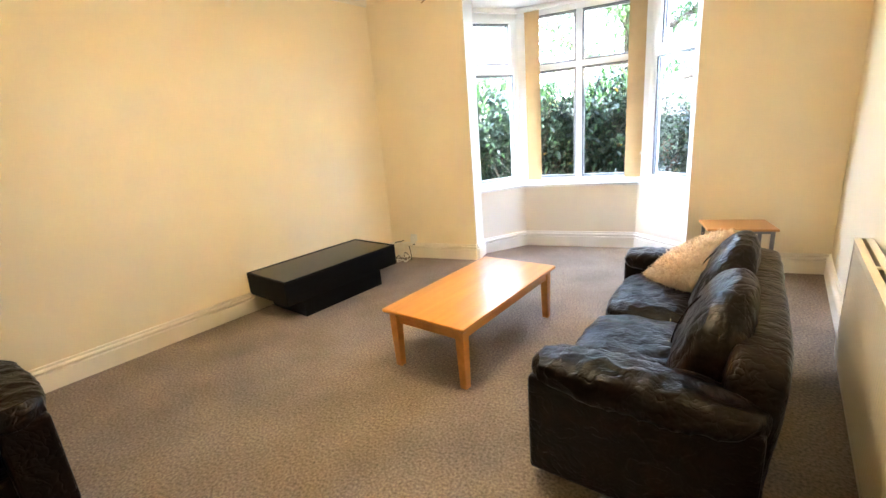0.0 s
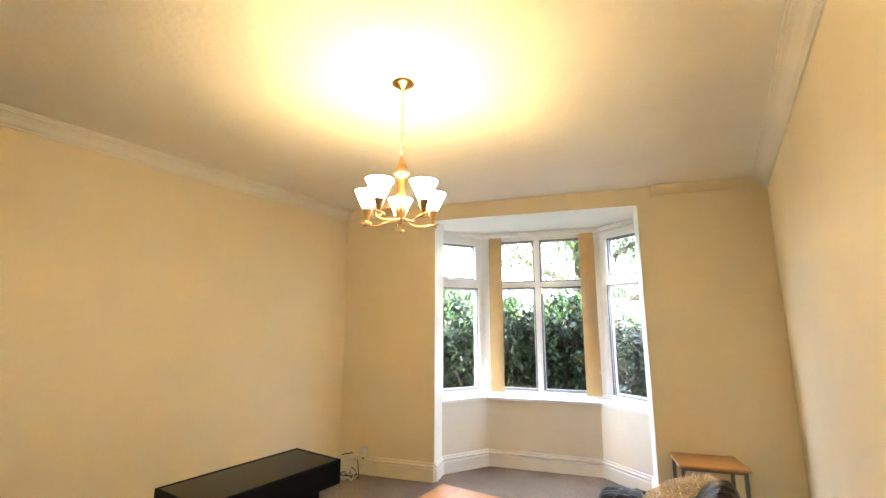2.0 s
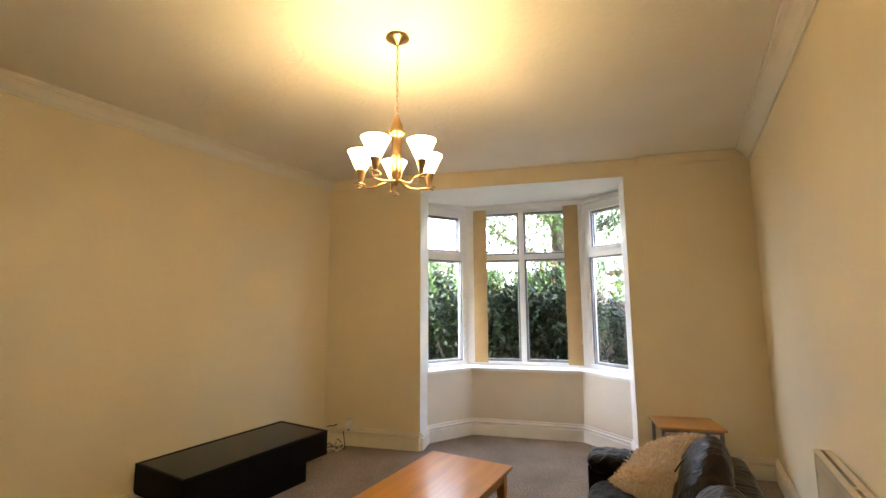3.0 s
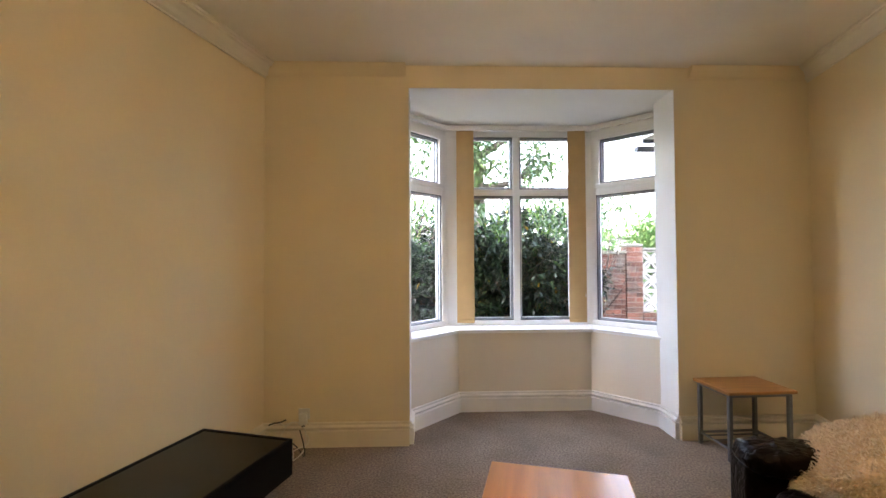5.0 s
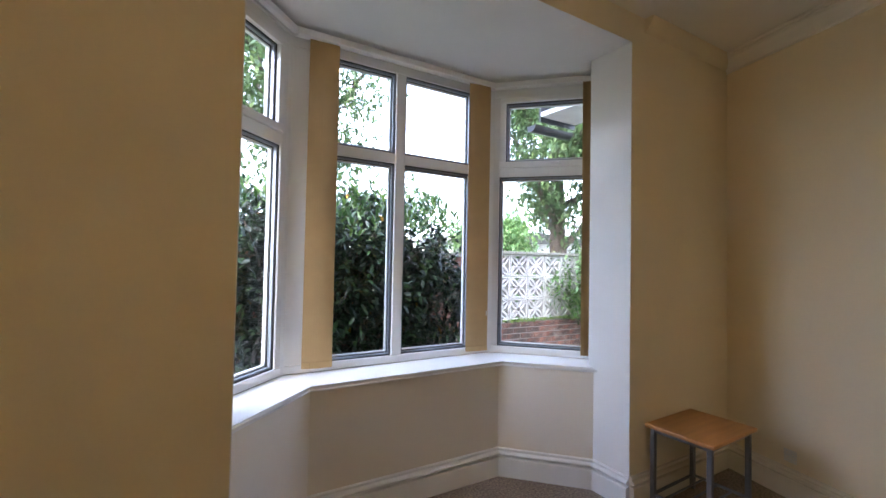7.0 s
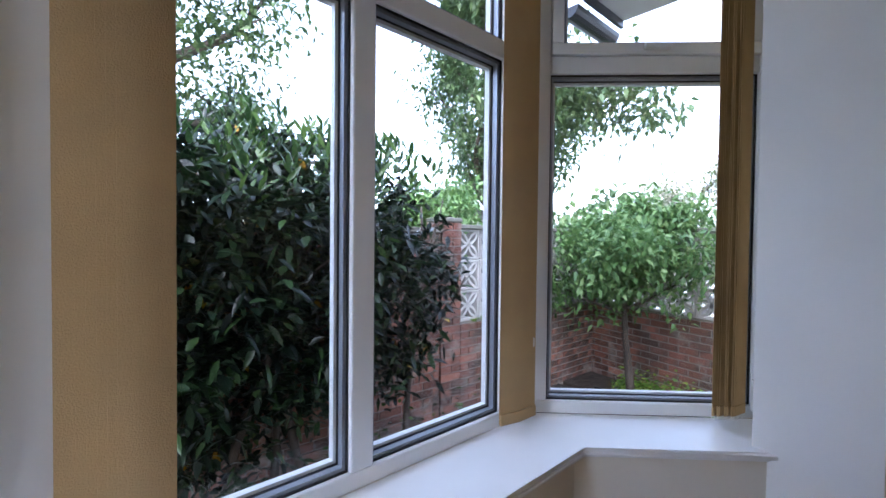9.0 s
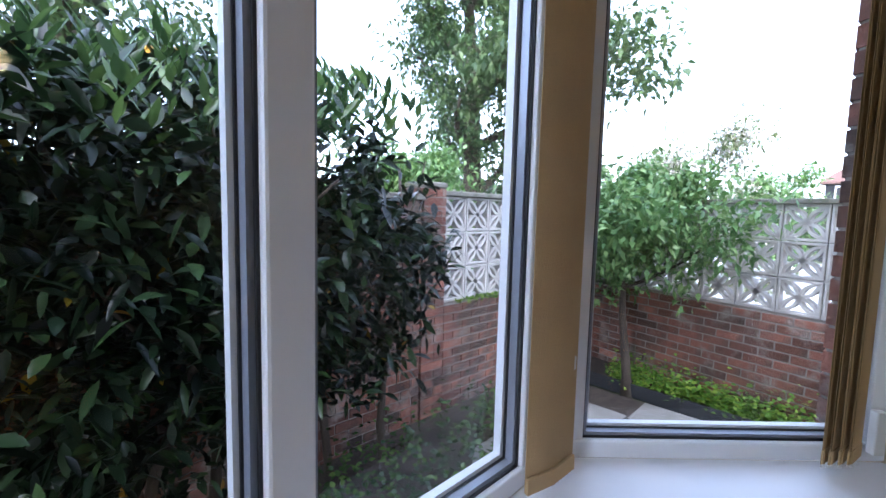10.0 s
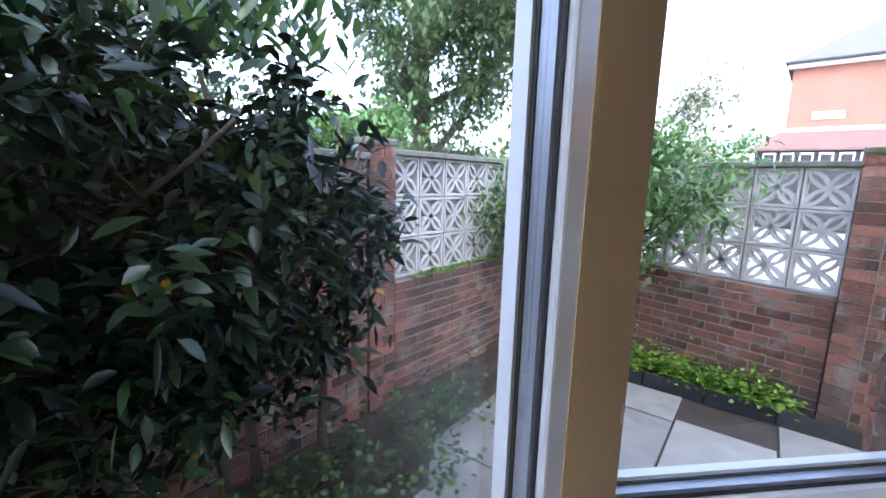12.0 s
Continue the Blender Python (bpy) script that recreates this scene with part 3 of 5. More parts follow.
def blind_face(at, ang, width, z0, z1, label, first_in_front):
    """A stack seen on the flat: slats lying over one another, facing the room."""
    th = thing("vertical_blind", pose(at[0], at[1], 0, 0, 0, ang), label, "blind", "blinds in the bay window")
    n = 7
    for i in range(n):
        x0 = (width - 0.089) * i / (n - 1)
        y = -0.03 - 0.003 * (n - 1 - i if first_in_front else i)
        bm = bmesh.new()
        cols = 7
        rows = np.linspace(z0, z1, 7)
        g = [[bm.verts.new((x0 + 0.089 * c / (cols - 1), y - 0.002 * math.sin(math.pi * c / (cols - 1)), z)) for c in range(cols)] for z in rows]
        h = [[bm.verts.new((v.co.x, v.co.y + 0.0016, v.co.z)) for v in r] for r in g]
        for a in range(6):
            for b in range(cols - 1):
                bm.faces.new((g[a][b], g[a][b + 1], g[a + 1][b + 1], g[a + 1][b]))
                bm.faces.new((h[a][b], h[a + 1][b], h[a + 1][b + 1], h[a][b + 1]))
            for b in (0, cols - 1):
                bm.faces.new((g[a][b], h[a][b], h[a + 1][b], g[a + 1][b]))
        s = part("slat", bm, M_BLIND, th)
        part("hem_weight", box(x0 + 0.001, x0 + 0.088, y - 0.009, y + 0.001, z0 - 0.003, z0 + 0.035, 0.002), M_BLIND, s)
    return th


ZBL = 0.80
blind_face((0.435, 0.95), 0, 0.173, ZBL, 2.74, "tan fabric vertical blind drawn to a stack in the bay", False)
blind_face((1.576, 0.955), -14, 0.172, ZBL, 2.74, "tan fabric vertical blind drawn to a stack in the bay", True)
blind_stack((2.282, 0.473), -45, 0.088, 11, ZBL, 2.74, "tan fabric vertical blind packed tight against the reveal", 54)
blind_stack((-0.19, 0.43), 45, 0.07, 4, ZBL, 2.74, "tan fabric vertical blind packed tight against the reveal")
pull = thing("pull_cord", pose(1.716, 0.893, 0), "white looped control cord hanging beside the blind", "cord")
part("cord", tube([(0, 0, 2.74), (0.004, 0, 2.0), (0, 0, 1.4), (0.006, 0.0, 1.12), (0.014, 0, 1.08), (0.022, 0, 1.12), (0.018, 0, 1.5), (0.02, 0, 2.74)], 0.0018, 6), M_CHAIN, pull)
part("weight", box(0.004, 0.024, -0.008, 0.008, 1.045, 1.085, 0.005), M_PLASTIC, pull)
chain = thing("blind_chain_hook", pose(2.375, 0.352, 0, 0, 0, -45), "cream plastic hook for the blind chain on the reveal", "hook")
part("plate", box(-0.004, 0.026, -0.012, 0.012, 0.80, 0.92, 0.004), M_PLASTIC, chain)


# ---- chandelier ----
LX, LY = 0.636, -2.458
lamp = thing("chandelier", pose(LX, LY, CEIL), "lit five-arm brass chandelier with white opal glass shades", "ceiling light")
part("ceiling_rose", lathe([(0.0, 0.0), (0.062, 0.0), (0.064, -0.006), (0.05, -0.016), (0.028, -0.026), (0.012, -0.045), (0.0, -0.05)], 28), M_BRASS, lamp, smooth=True)
links = bmesh.new()
for i in range(13):
    z = -0.06 - i * 0.029
    pts = []
    for k in range(9):
        a = 2 * math.pi * k / 8
        u, v = 0.007 * math.cos(a), 0.016 * math.sin(a)
        pts.append((u, 0, z + v) if i % 2 else (0, u, z + v))
    tube(pts, 0.0022, 5, links)
part("chain", links, M_BRASS, lamp)
part("flex", tube([(0.006 * math.sin(i * 1.1), 0.006 * math.cos(i * 1.7), -0.045 - i * 0.037) for i in range(12)], 0.003, 6), M_CABLE, lamp, "thin gold flex wound through the chain", True)
DROP = -0.022                     # how far the ring of shades hangs below the stem
part("stem", lathe([(0.0, -0.44), (0.008, -0.44), (0.012, -0.455), (0.030, -0.50), (0.033, -0.512), (0.033, -0.528), (0.046, -0.534), (0.048, -0.548), (0.034, -0.556), (0.026, -0.575), (0.024, -0.66), (0.030, -0.70), (0.034, -0.735), (0.028, -0.775), (0.014, -0.81), (0.008, -0.825), (0.0, -0.828)], 24), M_BRASS, lamp, smooth=True)
for i in range(5):
    a = math.radians(114.5 + 72 * i)
    c, s = math.cos(a), math.sin(a)
    R = 0.19
    arm = []
    for k in range(15):
        # low arm that snakes sideways on its way out
        t = k / 14
        r = 0.015 + (R + 0.02) * t
        w = 0.022 * math.sin(2 * math.pi * t)
        arm.append((c * r - s * w, s * r + c * w, DROP - 0.775 - 0.028 * math.sin(math.pi * t) - 0.008 * t))
    for k in range(1, 11):
        # flat scroll under the cup
        b = k * 0.62
        q = 0.030 - 0.0017 * k
        r, w = R + 0.02 - q + q * math.cos(b), q * math.sin(b)
        arm.append((c * r - s * w, s * r + c * w, DROP - 0.783 - 0.0022 * k))
    ar = part("arm", tube(arm, [0.0055] * 15 + [0.0058 - 0.00025 * k for k in range(10)], 8), M_BRASS, lamp, smooth=True)
    at = Matrix.Translation((c * R, s * R, DROP))
    part("cup", lathe([(0.0, -0.786), (0.007, -0.784), (0.010, -0.774), (0.016, -0.750), (0.026, -0.718), (0.027, -0.712), (0.0, -0.710)], 20, m=at), M_BRASS, ar, smooth=True)
    part("shade", lathe([(0.0, -0.708), (0.026, -0.708), (0.034, -0.694), (0.048, -0.662), (0.064, -0.628), (0.073, -0.613), (0.070, -0.612), (0.060, -0.628), (0.044, -0.662), (0.030, -0.694), (0.0, -0.700)], 28, m=at), M_SHADE, lamp, "glowing white opal glass shade", True)
    ld = bpy.data.lights.new("bulb", "POINT")
    ld.energy = 0.082
    ld.color = (1.0, 0.64, 0.27)
    ld.shadow_soft_size = 0.03
    lo = new("bulb", ld)
    lo.location = (LX + c * R, LY + s * R, CEIL - 0.665)


# ---- coffee table ----
def coffee_table(m):
    th = thing("coffee_table", m, "low orange pine coffee table with square tapered legs on the carpet", "table")
    L, W, H = 1.25, 0.645, 0.415
    part("tabletop", box(-W / 2, W / 2, -L / 2, L / 2, H - 0.024, H, 0.006, seg=3), M_PINE, th)
    ins = 0.05
    for sx in (-1, 1):
        part("apron", box(sx * (W / 2 - ins) - 0.01, sx * (W / 2 - ins) + 0.01, -L / 2 + 0.09, L / 2 - 0.09, H - 0.095, H - 0.024, 0.002), M_PINE, th)
        for sy in (-1, 1):
            x, y = sx * (W / 2 - ins - 0.008), sy * (L / 2 - ins - 0.012)
            bm = bmesh.new()
            q = [[bm.verts.new((x + a * w, y + b * w, z)) for a, b in ((-1, -1), (1, -1), (1, 1), (-1, 1))] for z, w in ((0, 0.024), (0.3, 0.028), (H - 0.024, 0.029))]
            for r0, r1 in zip(q, q[1:]):
                for k in range(4):
                    bm.faces.new((r0[k], r0[(k + 1) % 4], r1[(k + 1) % 4], r1[k]))
            bm.faces.new(q[0][::-1])
            bm.faces.new(q[-1])
            bmesh.ops.bevel(bm, geom=[e for e in bm.edges if abs(e.verts[0].co.z - e.verts[1].co.z) > 0.05], offset=0.004, segments=2, affect="EDGES")
            part("leg", bm, M_PINE, th)
    for sy in (-1, 1):
        part("apron", box(-W / 2 + 0.09, W / 2 - 0.09, sy * (L / 2 - ins) - 0.01, sy * (L / 2 - ins) + 0.01, H - 0.095, H - 0.024, 0.002), M_PINE, th)
    return th


coffee_table(pose(0.616, -1.859, 0, 0, 0, -15.4))


# ---- low black media unit ----
def media_unit(m):
    th = thing("tv_unit", m, "low black wooden television unit with a smoked glass top", "tv unit")
    L, W, H = 1.30, 0.64, 0.376
    part("top_box", box(0, W, 0, L, 0.165, H - 0.012, 0.004), M_BLACK, th)
    rim = bmesh.new()
    for q in ((0, W, 0, 0.022), (0, W, L - 0.022, L), (0, 0.022, 0.022, L - 0.022), (W - 0.022, W, 0.022, L - 0.022)):
        box(q[0], q[1], q[2], q[3], H - 0.0118, H, 0.002, rim)
    part("rim", rim, M_BLACK, th, "black stained edge round the glass")
    part("glass_top", box(0.023, W - 0.023, 0.023, L - 0.023, H - 0.0118, H - 0.004), M_DARKGLASS, th, "smoked grey glass panel")
    part("plinth", box(0.06, W - 0.02, 0.17, L - 0.22, 0.0, 0.165, 0.004), M_BLACK, th)
    return th


media_unit(pose(-1.635, -1.83, 0, 0, 0, -16.4))


# ---- side table with a low shelf rack ----
def side_table(m):
    th = thing("side_table", m, "small beech-topped side table on a grey steel frame", "table")
    W, D, H = 0.515, 0.385, 0.495
    part("tabletop", box(0, W, -D, 0, H - 0.022, H, 0.006, seg=3), M_BEECH, th)
    for x in (0.035, W - 0.035):
        for y in (-D + 0.035, -0.035):
            part("leg", box(x - 0.0135, x + 0.0135, y - 0.0135, y + 0.0135, 0, H - 0.022, 0.003), M_STEEL, th)
    for y in (-D + 0.035, -0.035):
        part("rail", box(0.05, W - 0.05, y - 0.010, y + 0.010, H - 0.046, H - 0.0222, 0.002), M_STEEL, th)
        part("lower_rail", tube([(0.045, y, 0.085), (W - 0.045, y, 0.085)], 0.009, 10), M_STEEL, th)
    for x in (0.035, W - 0.035):
        part("rail", box(x - 0.010, x + 0.010, -D + 0.05, -0.05, H - 0.046, H - 0.0222, 0.002), M_STEEL, th)
        part("lower_rail", tube([(x, -D + 0.05, 0.085), (x, -0.05, 0.085)], 0.009, 10), M_STEEL, th)
    for k in range(1, 4):
        part("rack_bar", tube([(0.035, -D + 0.035 + k * 0.0825, 0.085), (W - 0.035, -D + 0.035 + k * 0.0825, 0.085)], 0.006, 8), M_STEEL, th)
    return th


side_table(pose(2.222, -0.036, 0, 0, 0, 2.0))


# ---- two-seat leather sofa: x across its depth from the front, y along its length ----
def sofa(m, label):
    th = thing("sofa", m, label, "sofa")
    D, L = 0.82, 1.79
    A = 0.20
    part("base", box(0.03, D - 0.02, 0.04, L - 0.04, 0.07, 0.29, 0.02), M_LEATHER, th)
    for x in (0.10, D - 0.10):
        for y in (0.10, L - 0.10):
            part("foot", lathe([(0.0, 0.0), (0.028, 0.0), (0.034, 0.072), (0.0, 0.072)], 14, m=Matrix.Translation((x, y, 0))), M_PINE, th, "short turned wooden foot")
    for y0 in (0.0, L - A):
        s = -1 if y0 == 0 else 1
        part("arm_panel", box(0.0, D - 0.03, y0 + (0.0 if s < 0 else 0.03), y0 + A - (0.03 if s < 0 else 0.0), 0.05, 0.50, 0.018, seg=3), M_LEATHER, th, smooth=False)
        pad = cushion(D - 0.02, A + 0.05, 0.14, 0.6, 0.1, 0.008, 3.0 + y0, 44, 0.011)
        bmesh.ops.transform(pad, matrix=Matrix.Translation((D / 2 - 0.015, y0 + A / 2, 0.515)) @ pose(0, 0, 0, 0, 1.5, 0), verts=pad.verts)
        part("armrest", pad, M_LEATHER, th, "creased padded arm top", True)
    back = cushion(0.20, L - 0.22, 0.62, 0.28, 0.0, 0.006, 9, 24, 0.004)
    bmesh.ops.transform(back, matrix=Matrix.Translation((D - 0.085, L / 2, 0.395)) @ pose(0, 0, 0, 0, 5, 0), verts=back.verts)
    part("back_frame", back, M_LEATHER, th, smooth=True)
    half = (L - 2 * A) / 2
    for i in range(2):
        yc = A + half * (i + 0.5)
        seat = cushion(0.62, half - 0.008, 0.19, 0.42, 0.22, 0.009, 20 + i * 5, 44, 0.007)
        bmesh.ops.transform(seat, matrix=Matrix.Translation((0.345, yc, 0.37)), verts=seat.verts)
        part("seat_cushion", seat, M_LEATHER, th, "creased leather seat cushion", True)
        bc = cushion(0.22, half - 0.01, 0.46, 0.66, 0.35, 0.008, 40 + i * 7, 40, 0.006)
        bmesh.ops.transform(bc, matrix=Matrix.Translation((0.595, yc, 0.555)) @ pose(0, 0, 0, 0, 20, 0), verts=bc.verts)
        bcp = part("back_cushion", bc, M_LEATHER, th, "soft slumped leather back cushion", True)
        seam = []
        for k in range(25):
            b = -1.4 + 2.8 * k / 24
            p = Vector((-0.128 * (math.cos(b * 0.9) ** 0.7 if math.cos(b * 0.9) > 0 else 0), 0.02, 0.20 * math.sin(b)))
            q = Matrix.Translation((0.595, yc, 0.555)) @ pose(0, 0, 0, 0, 20, 0) @ p
            seam.append(q)
        part("piping", tube(seam, 0.004, 6), M_LEATHER, bcp, smooth=True)
    return th


SOFA = pose(1.215, -3.03, 0, 0, 0, -13)
sofa(SOFA, "dark brown creased leather two-seat sofa facing the coffee table")
sofa(pose(-0.60, -3.80, 0, 0, 0, 180 - 13), "dark brown leather sofa against the wall, facing the room")

# ---- shaggy cushion on the sofa ----
def shag_cushion(m):
    th = thing("cushion", m, "square beige shaggy cushion resting on the leather sofa", "cushion")
    body = cushion(0.49, 0.49, 0.15, 0.55, 0.45, 0.006, 70, 20)
    for v in body.verts:
        k = 1 + 0.14 * (abs(v.co.x) / 0.27) ** 2 * (abs(v.co.y) / 0.27) ** 2
        v.co.x *= k
        v.co.y *= k
    body.normal_update()
    spots = [(v.co.copy(), v.normal.copy()) for v in body.verts]
    part("cover", body, M_SHAG, th, smooth=True)
    rng = np.random.default_rng(5)
    pick = rng.integers(0, len(spots), 34000)
    c = np.array([spots[i][0] for i in pick]) + rng.normal(0, 0.008, (len(pick), 3))
    d = np.array([spots[i][1] for i in pick]) + rng.normal(0, 0.28, (len(pick), 3))
    v, q = leaves(rng, c, d, 0.028, 0.0055, 0.55, 0.3, ((0.0, 0.9), (0.55, 1.0), (1.0, 0.25)))
    leaf_part("shag", v, q, M_TUFT, th, "long beige shag tufts")
    return th


shag_cushion(pose(1.215, -3.03, 0, 0, 0, -13) @ pose(0.42, 1.53, 0.565, 0, -35, 0) @ pose(0, 0, 0, 0, 0, 50))


# ---- radiator ----
def radiator():
    y1 = -1.86
    th = thing("radiator", pose(XR(y1), y1, 0, 0, 0, -ANG), "long cream double-panel radiator fixed to the wall", "radiator")
    Ln, z0, z1 = 2.0, 0.14, 0.80
    for k, x in enumerate((-0.085, -0.040)):
        bm = bmesh.new()
        n = 60
        prof = []
        for i in range(n * 4 + 1):
            u = i / (n * 4)
            prof.append((x - (0.0025 if (i % 4) in (1, 2) else 0.0), -Ln * u))
        lo = [bm.verts.new((a, b, z0 + 0.03)) for a, b in prof]
        hi = [bm.verts.new((a, b, z1 - 0.05)) for a, b in prof]
        for i in range(len(prof) - 1):
            bm.faces.new((lo[i], lo[i + 1], hi[i + 1], hi[i]))
        box(x - 0.003, x + 0.012, -Ln, 0, z1 - 0.05, z1 - 0.004, 0.003, bm)
        box(x - 0.003, x + 0.012, -Ln, 0, z0, z0 + 0.03, 0.003, bm)
        box(x + 0.002, x + 0.012, -Ln, 0, z0 + 0.03, z1 - 0.05, 0, bm)
        part("panel", bm, M_RAD, th)
        part("top_rail", box(x - 0.010, x + 0.020, -Ln, 0, z1 - 0.004, z1, 0.0015), M_RAD, th)
    part("end_cap", box(-0.090, -0.02, 0.0005, 0.008, z0 + 0.02, z1 + 0.001, 0.002), M_RAD, th)
    part("end_cap", box(-0.090, -0.02, -Ln - 0.008, -Ln - 0.0005, z0 + 0.02, z1 + 0.001, 0.002), M_RAD, th)
    for k in range(1, 4):
        part("bridge", box(-0.066, -0.049, -k * 0.5 - 0.012, -k * 0.5 + 0.012, z1 - 0.008, z1 - 0.001, 0.001), M_RAD, th)
    for k in (0.25, 1.75):
        part("bracket", box(-0.030, 0.0, -k - 0.02, -k + 0.02, z0 + 0.1, z1 - 0.1), M_RAD, th)
    part("pipe", tube([(-0.05, -0.02, 0.16), (-0.05, -0.02, 0.0)], 0.0075, 10), M_BRASS, th, "thin copper supply pipe")
    return th


radiator()


# ---- sockets, cables, wall plate ----
def socket(m, label):
    th = thing("wall_socket", m, label, "socket", "wall sockets")
    part("plate", box(-0.043, 0.043, -0.011, 0.0, -0.043, 0.043, 0.004), M_PLASTIC, th)
    part("switch", box(-0.028, -0.014, -0.015, -0.011, 0.008, 0.026, 0.0015), M_PLASTIC, th)
    for x in (-0.004, 0.016):
        part("slot", box(x, x + 0.004, -0.0116, -0.0105, -0.02, -0.012), M_DARKCABLE, th)
    return th


socket(pose(-0.808, -0.0, 0.25), "white plastic wall socket above the skirting board")
plug = thing("plug", pose(-0.808, -0.011, 0.235), "white plug in the wall socket", "plug")
part("body", box(-0.03, 0.03, -0.045, 0.0, -0.055, 0.03, 0.009, seg=3), M_PLASTIC, plug)
# dark block in place of the shadow below the plug
part("flex_grip", box(-0.011, 0.011, -0.03, -0.012, -0.075, -0.0555, 0.004), M_DARKCABLE, plug)
s2 = socket(pose(XR(-0.42), -0.42, 0.255, 0, 0, 90 - ANG), "double wall socket above the skirting board")
r = random.Random(4)
for k in range(3):
    pts = []
    for i in range(36):
        u = i / 35
        a = u * (9 + 2 * k)
        pts.append((-0.78 - 0.16 * u + 0.07 * math.sin(a), -0.17 - 0.09 * u + 0.09 * math.cos(a * 0.9 + k), 0.012 + 0.09 * abs(math.sin(a * 0.7 + k)) * (1 - 0.4 * u) + 0.11 * max(0, 1 - 6 * u)))
    th = thing("cable", Matrix.Identity(4), "white cable lying loosely coiled on the carpet" if k else "white mains lead trailing along the skirting", "cable", "cables by the television unit")
    part("lead", tube(pts, 0.0045, 6), M_CABLE if k < 2 else M_DARKCABLE, th, smooth=True)
clip_c = thing("cable", Matrix.Identity(4), "white cable lying along the top of the skirting board", "cable", "cables by the television unit")
part("lead", tube([(-1.03 - 0.25 * i / 9 * 0.276, -0.035 - 0.25 * i / 9, 0.184 + 0.004 * math.sin(i)) for i in range(10)] , 0.004, 6), M_CABLE, clip_c, smooth=True)
rail_c = thing("cable", Matrix.Identity(4), "white lead running along the skirting top to the plug", "cable", "cables by the television unit")
part("lead", tube([(-1.06 + 0.252 * i / 11, -0.040 - 0.008 * math.sin(i * 1.3), 0.188 + 0.012 * math.sin(i * 0.9) * (i < 10) - 0.012 * (i == 11)) for i in range(12)], 0.0045, 6), M_CABLE, rail_c, smooth=True)
drop_c = thing("cable", Matrix.Identity(4), "white lead hanging over the skirting down to the coil", "cable", "cables by the television unit")
part("lead", tube([(-0.86 - 0.13 * u, -0.042 - 0.11 * u * u, 0.193 - 0.18 * u * u + 0.03 * math.sin(3.1 * u)) for u in [i / 11 for i in range(12)]], 0.0045, 6), M_CABLE, drop_c, smooth=True)
sn = thing("aerial_lead", pose(-1.02, -0.03, 0.18), "black aerial plug on a lead over the skirting", "cable")
part("lead", tube([(-0.04, -0.02, 0.005), (0.0, -0.02, 0.02), (0.05, -0.02, 0.025), (0.09, -0.025, 0.045)], 0.006, 6), M_DARKCABLE, sn, smooth=True)
yp = -1.52
wp = thing("wall_plate", pose(XL(yp), yp, 2.66, 0, 0, -90 - ANG), "small blank plate high on the wall", "wall plate")
part("plate", box(-0.035, 0.035, -0.012, 0.0, -0.04, 0.04, 0.006), M_TRIM, wp)


# ---- outside: ground, patio, garden walls ----
GZ = GROUND
gbm = bmesh.new()
bmesh.ops.create_grid(gbm, x_segments=2, y_segments=2, size=300, matrix=Matrix.Translation((0, 0, GZ - 0.03)))
tagged(part("ground", gbm, M_GRASS), "rough grass and earth round the houses", "ground", kind="structure")
tagged(part("road", box(7.4, 23.5, -60, 60, GZ - 0.029, GZ - 0.02), M_ROAD), "pale grey concrete road between the houses", "road", kind="structure")
base = part("pavement", box(-3.0, 4.92, 0.9, 2.85, GZ - 0.029, GZ - 0.012), M_SOIL)
box_ = box(OW + 0.3, 4.92, -4, 0.9, GZ - 0.029, GZ - 0.012)
tagged(base, "stone flag patio with dark earthy joints", "pavement", kind="structure")
tagged(part("pavement", box_, M_SOIL), "stone flag patio with dark earthy joints", "pavement", kind="structure")

# far wall: brick, then a screen-block panel; corner; a second panel to the end pier
BK, BH, J = 0.225, 0.075, 0.011
U = 0.301
P1 = Vector((3.31, 2.94))
CO = Vector((5.77, 2.82))
P2 = Vector((5.16, 0.27))
BASE_Z, TOP_Z = 0.641, 1.544

brick_me = bpy.data.meshes.new("brick")
bbm = box(-(BK - J) / 2, (BK - J) / 2, -0.051, 0.051, -(BH - J) / 2, (BH - J) / 2, 0.004, seg=1)
bbm.to_mesh(brick_me)
bbm.free()
brick_me.materials.append(M_BRICK)
brick_count = 0


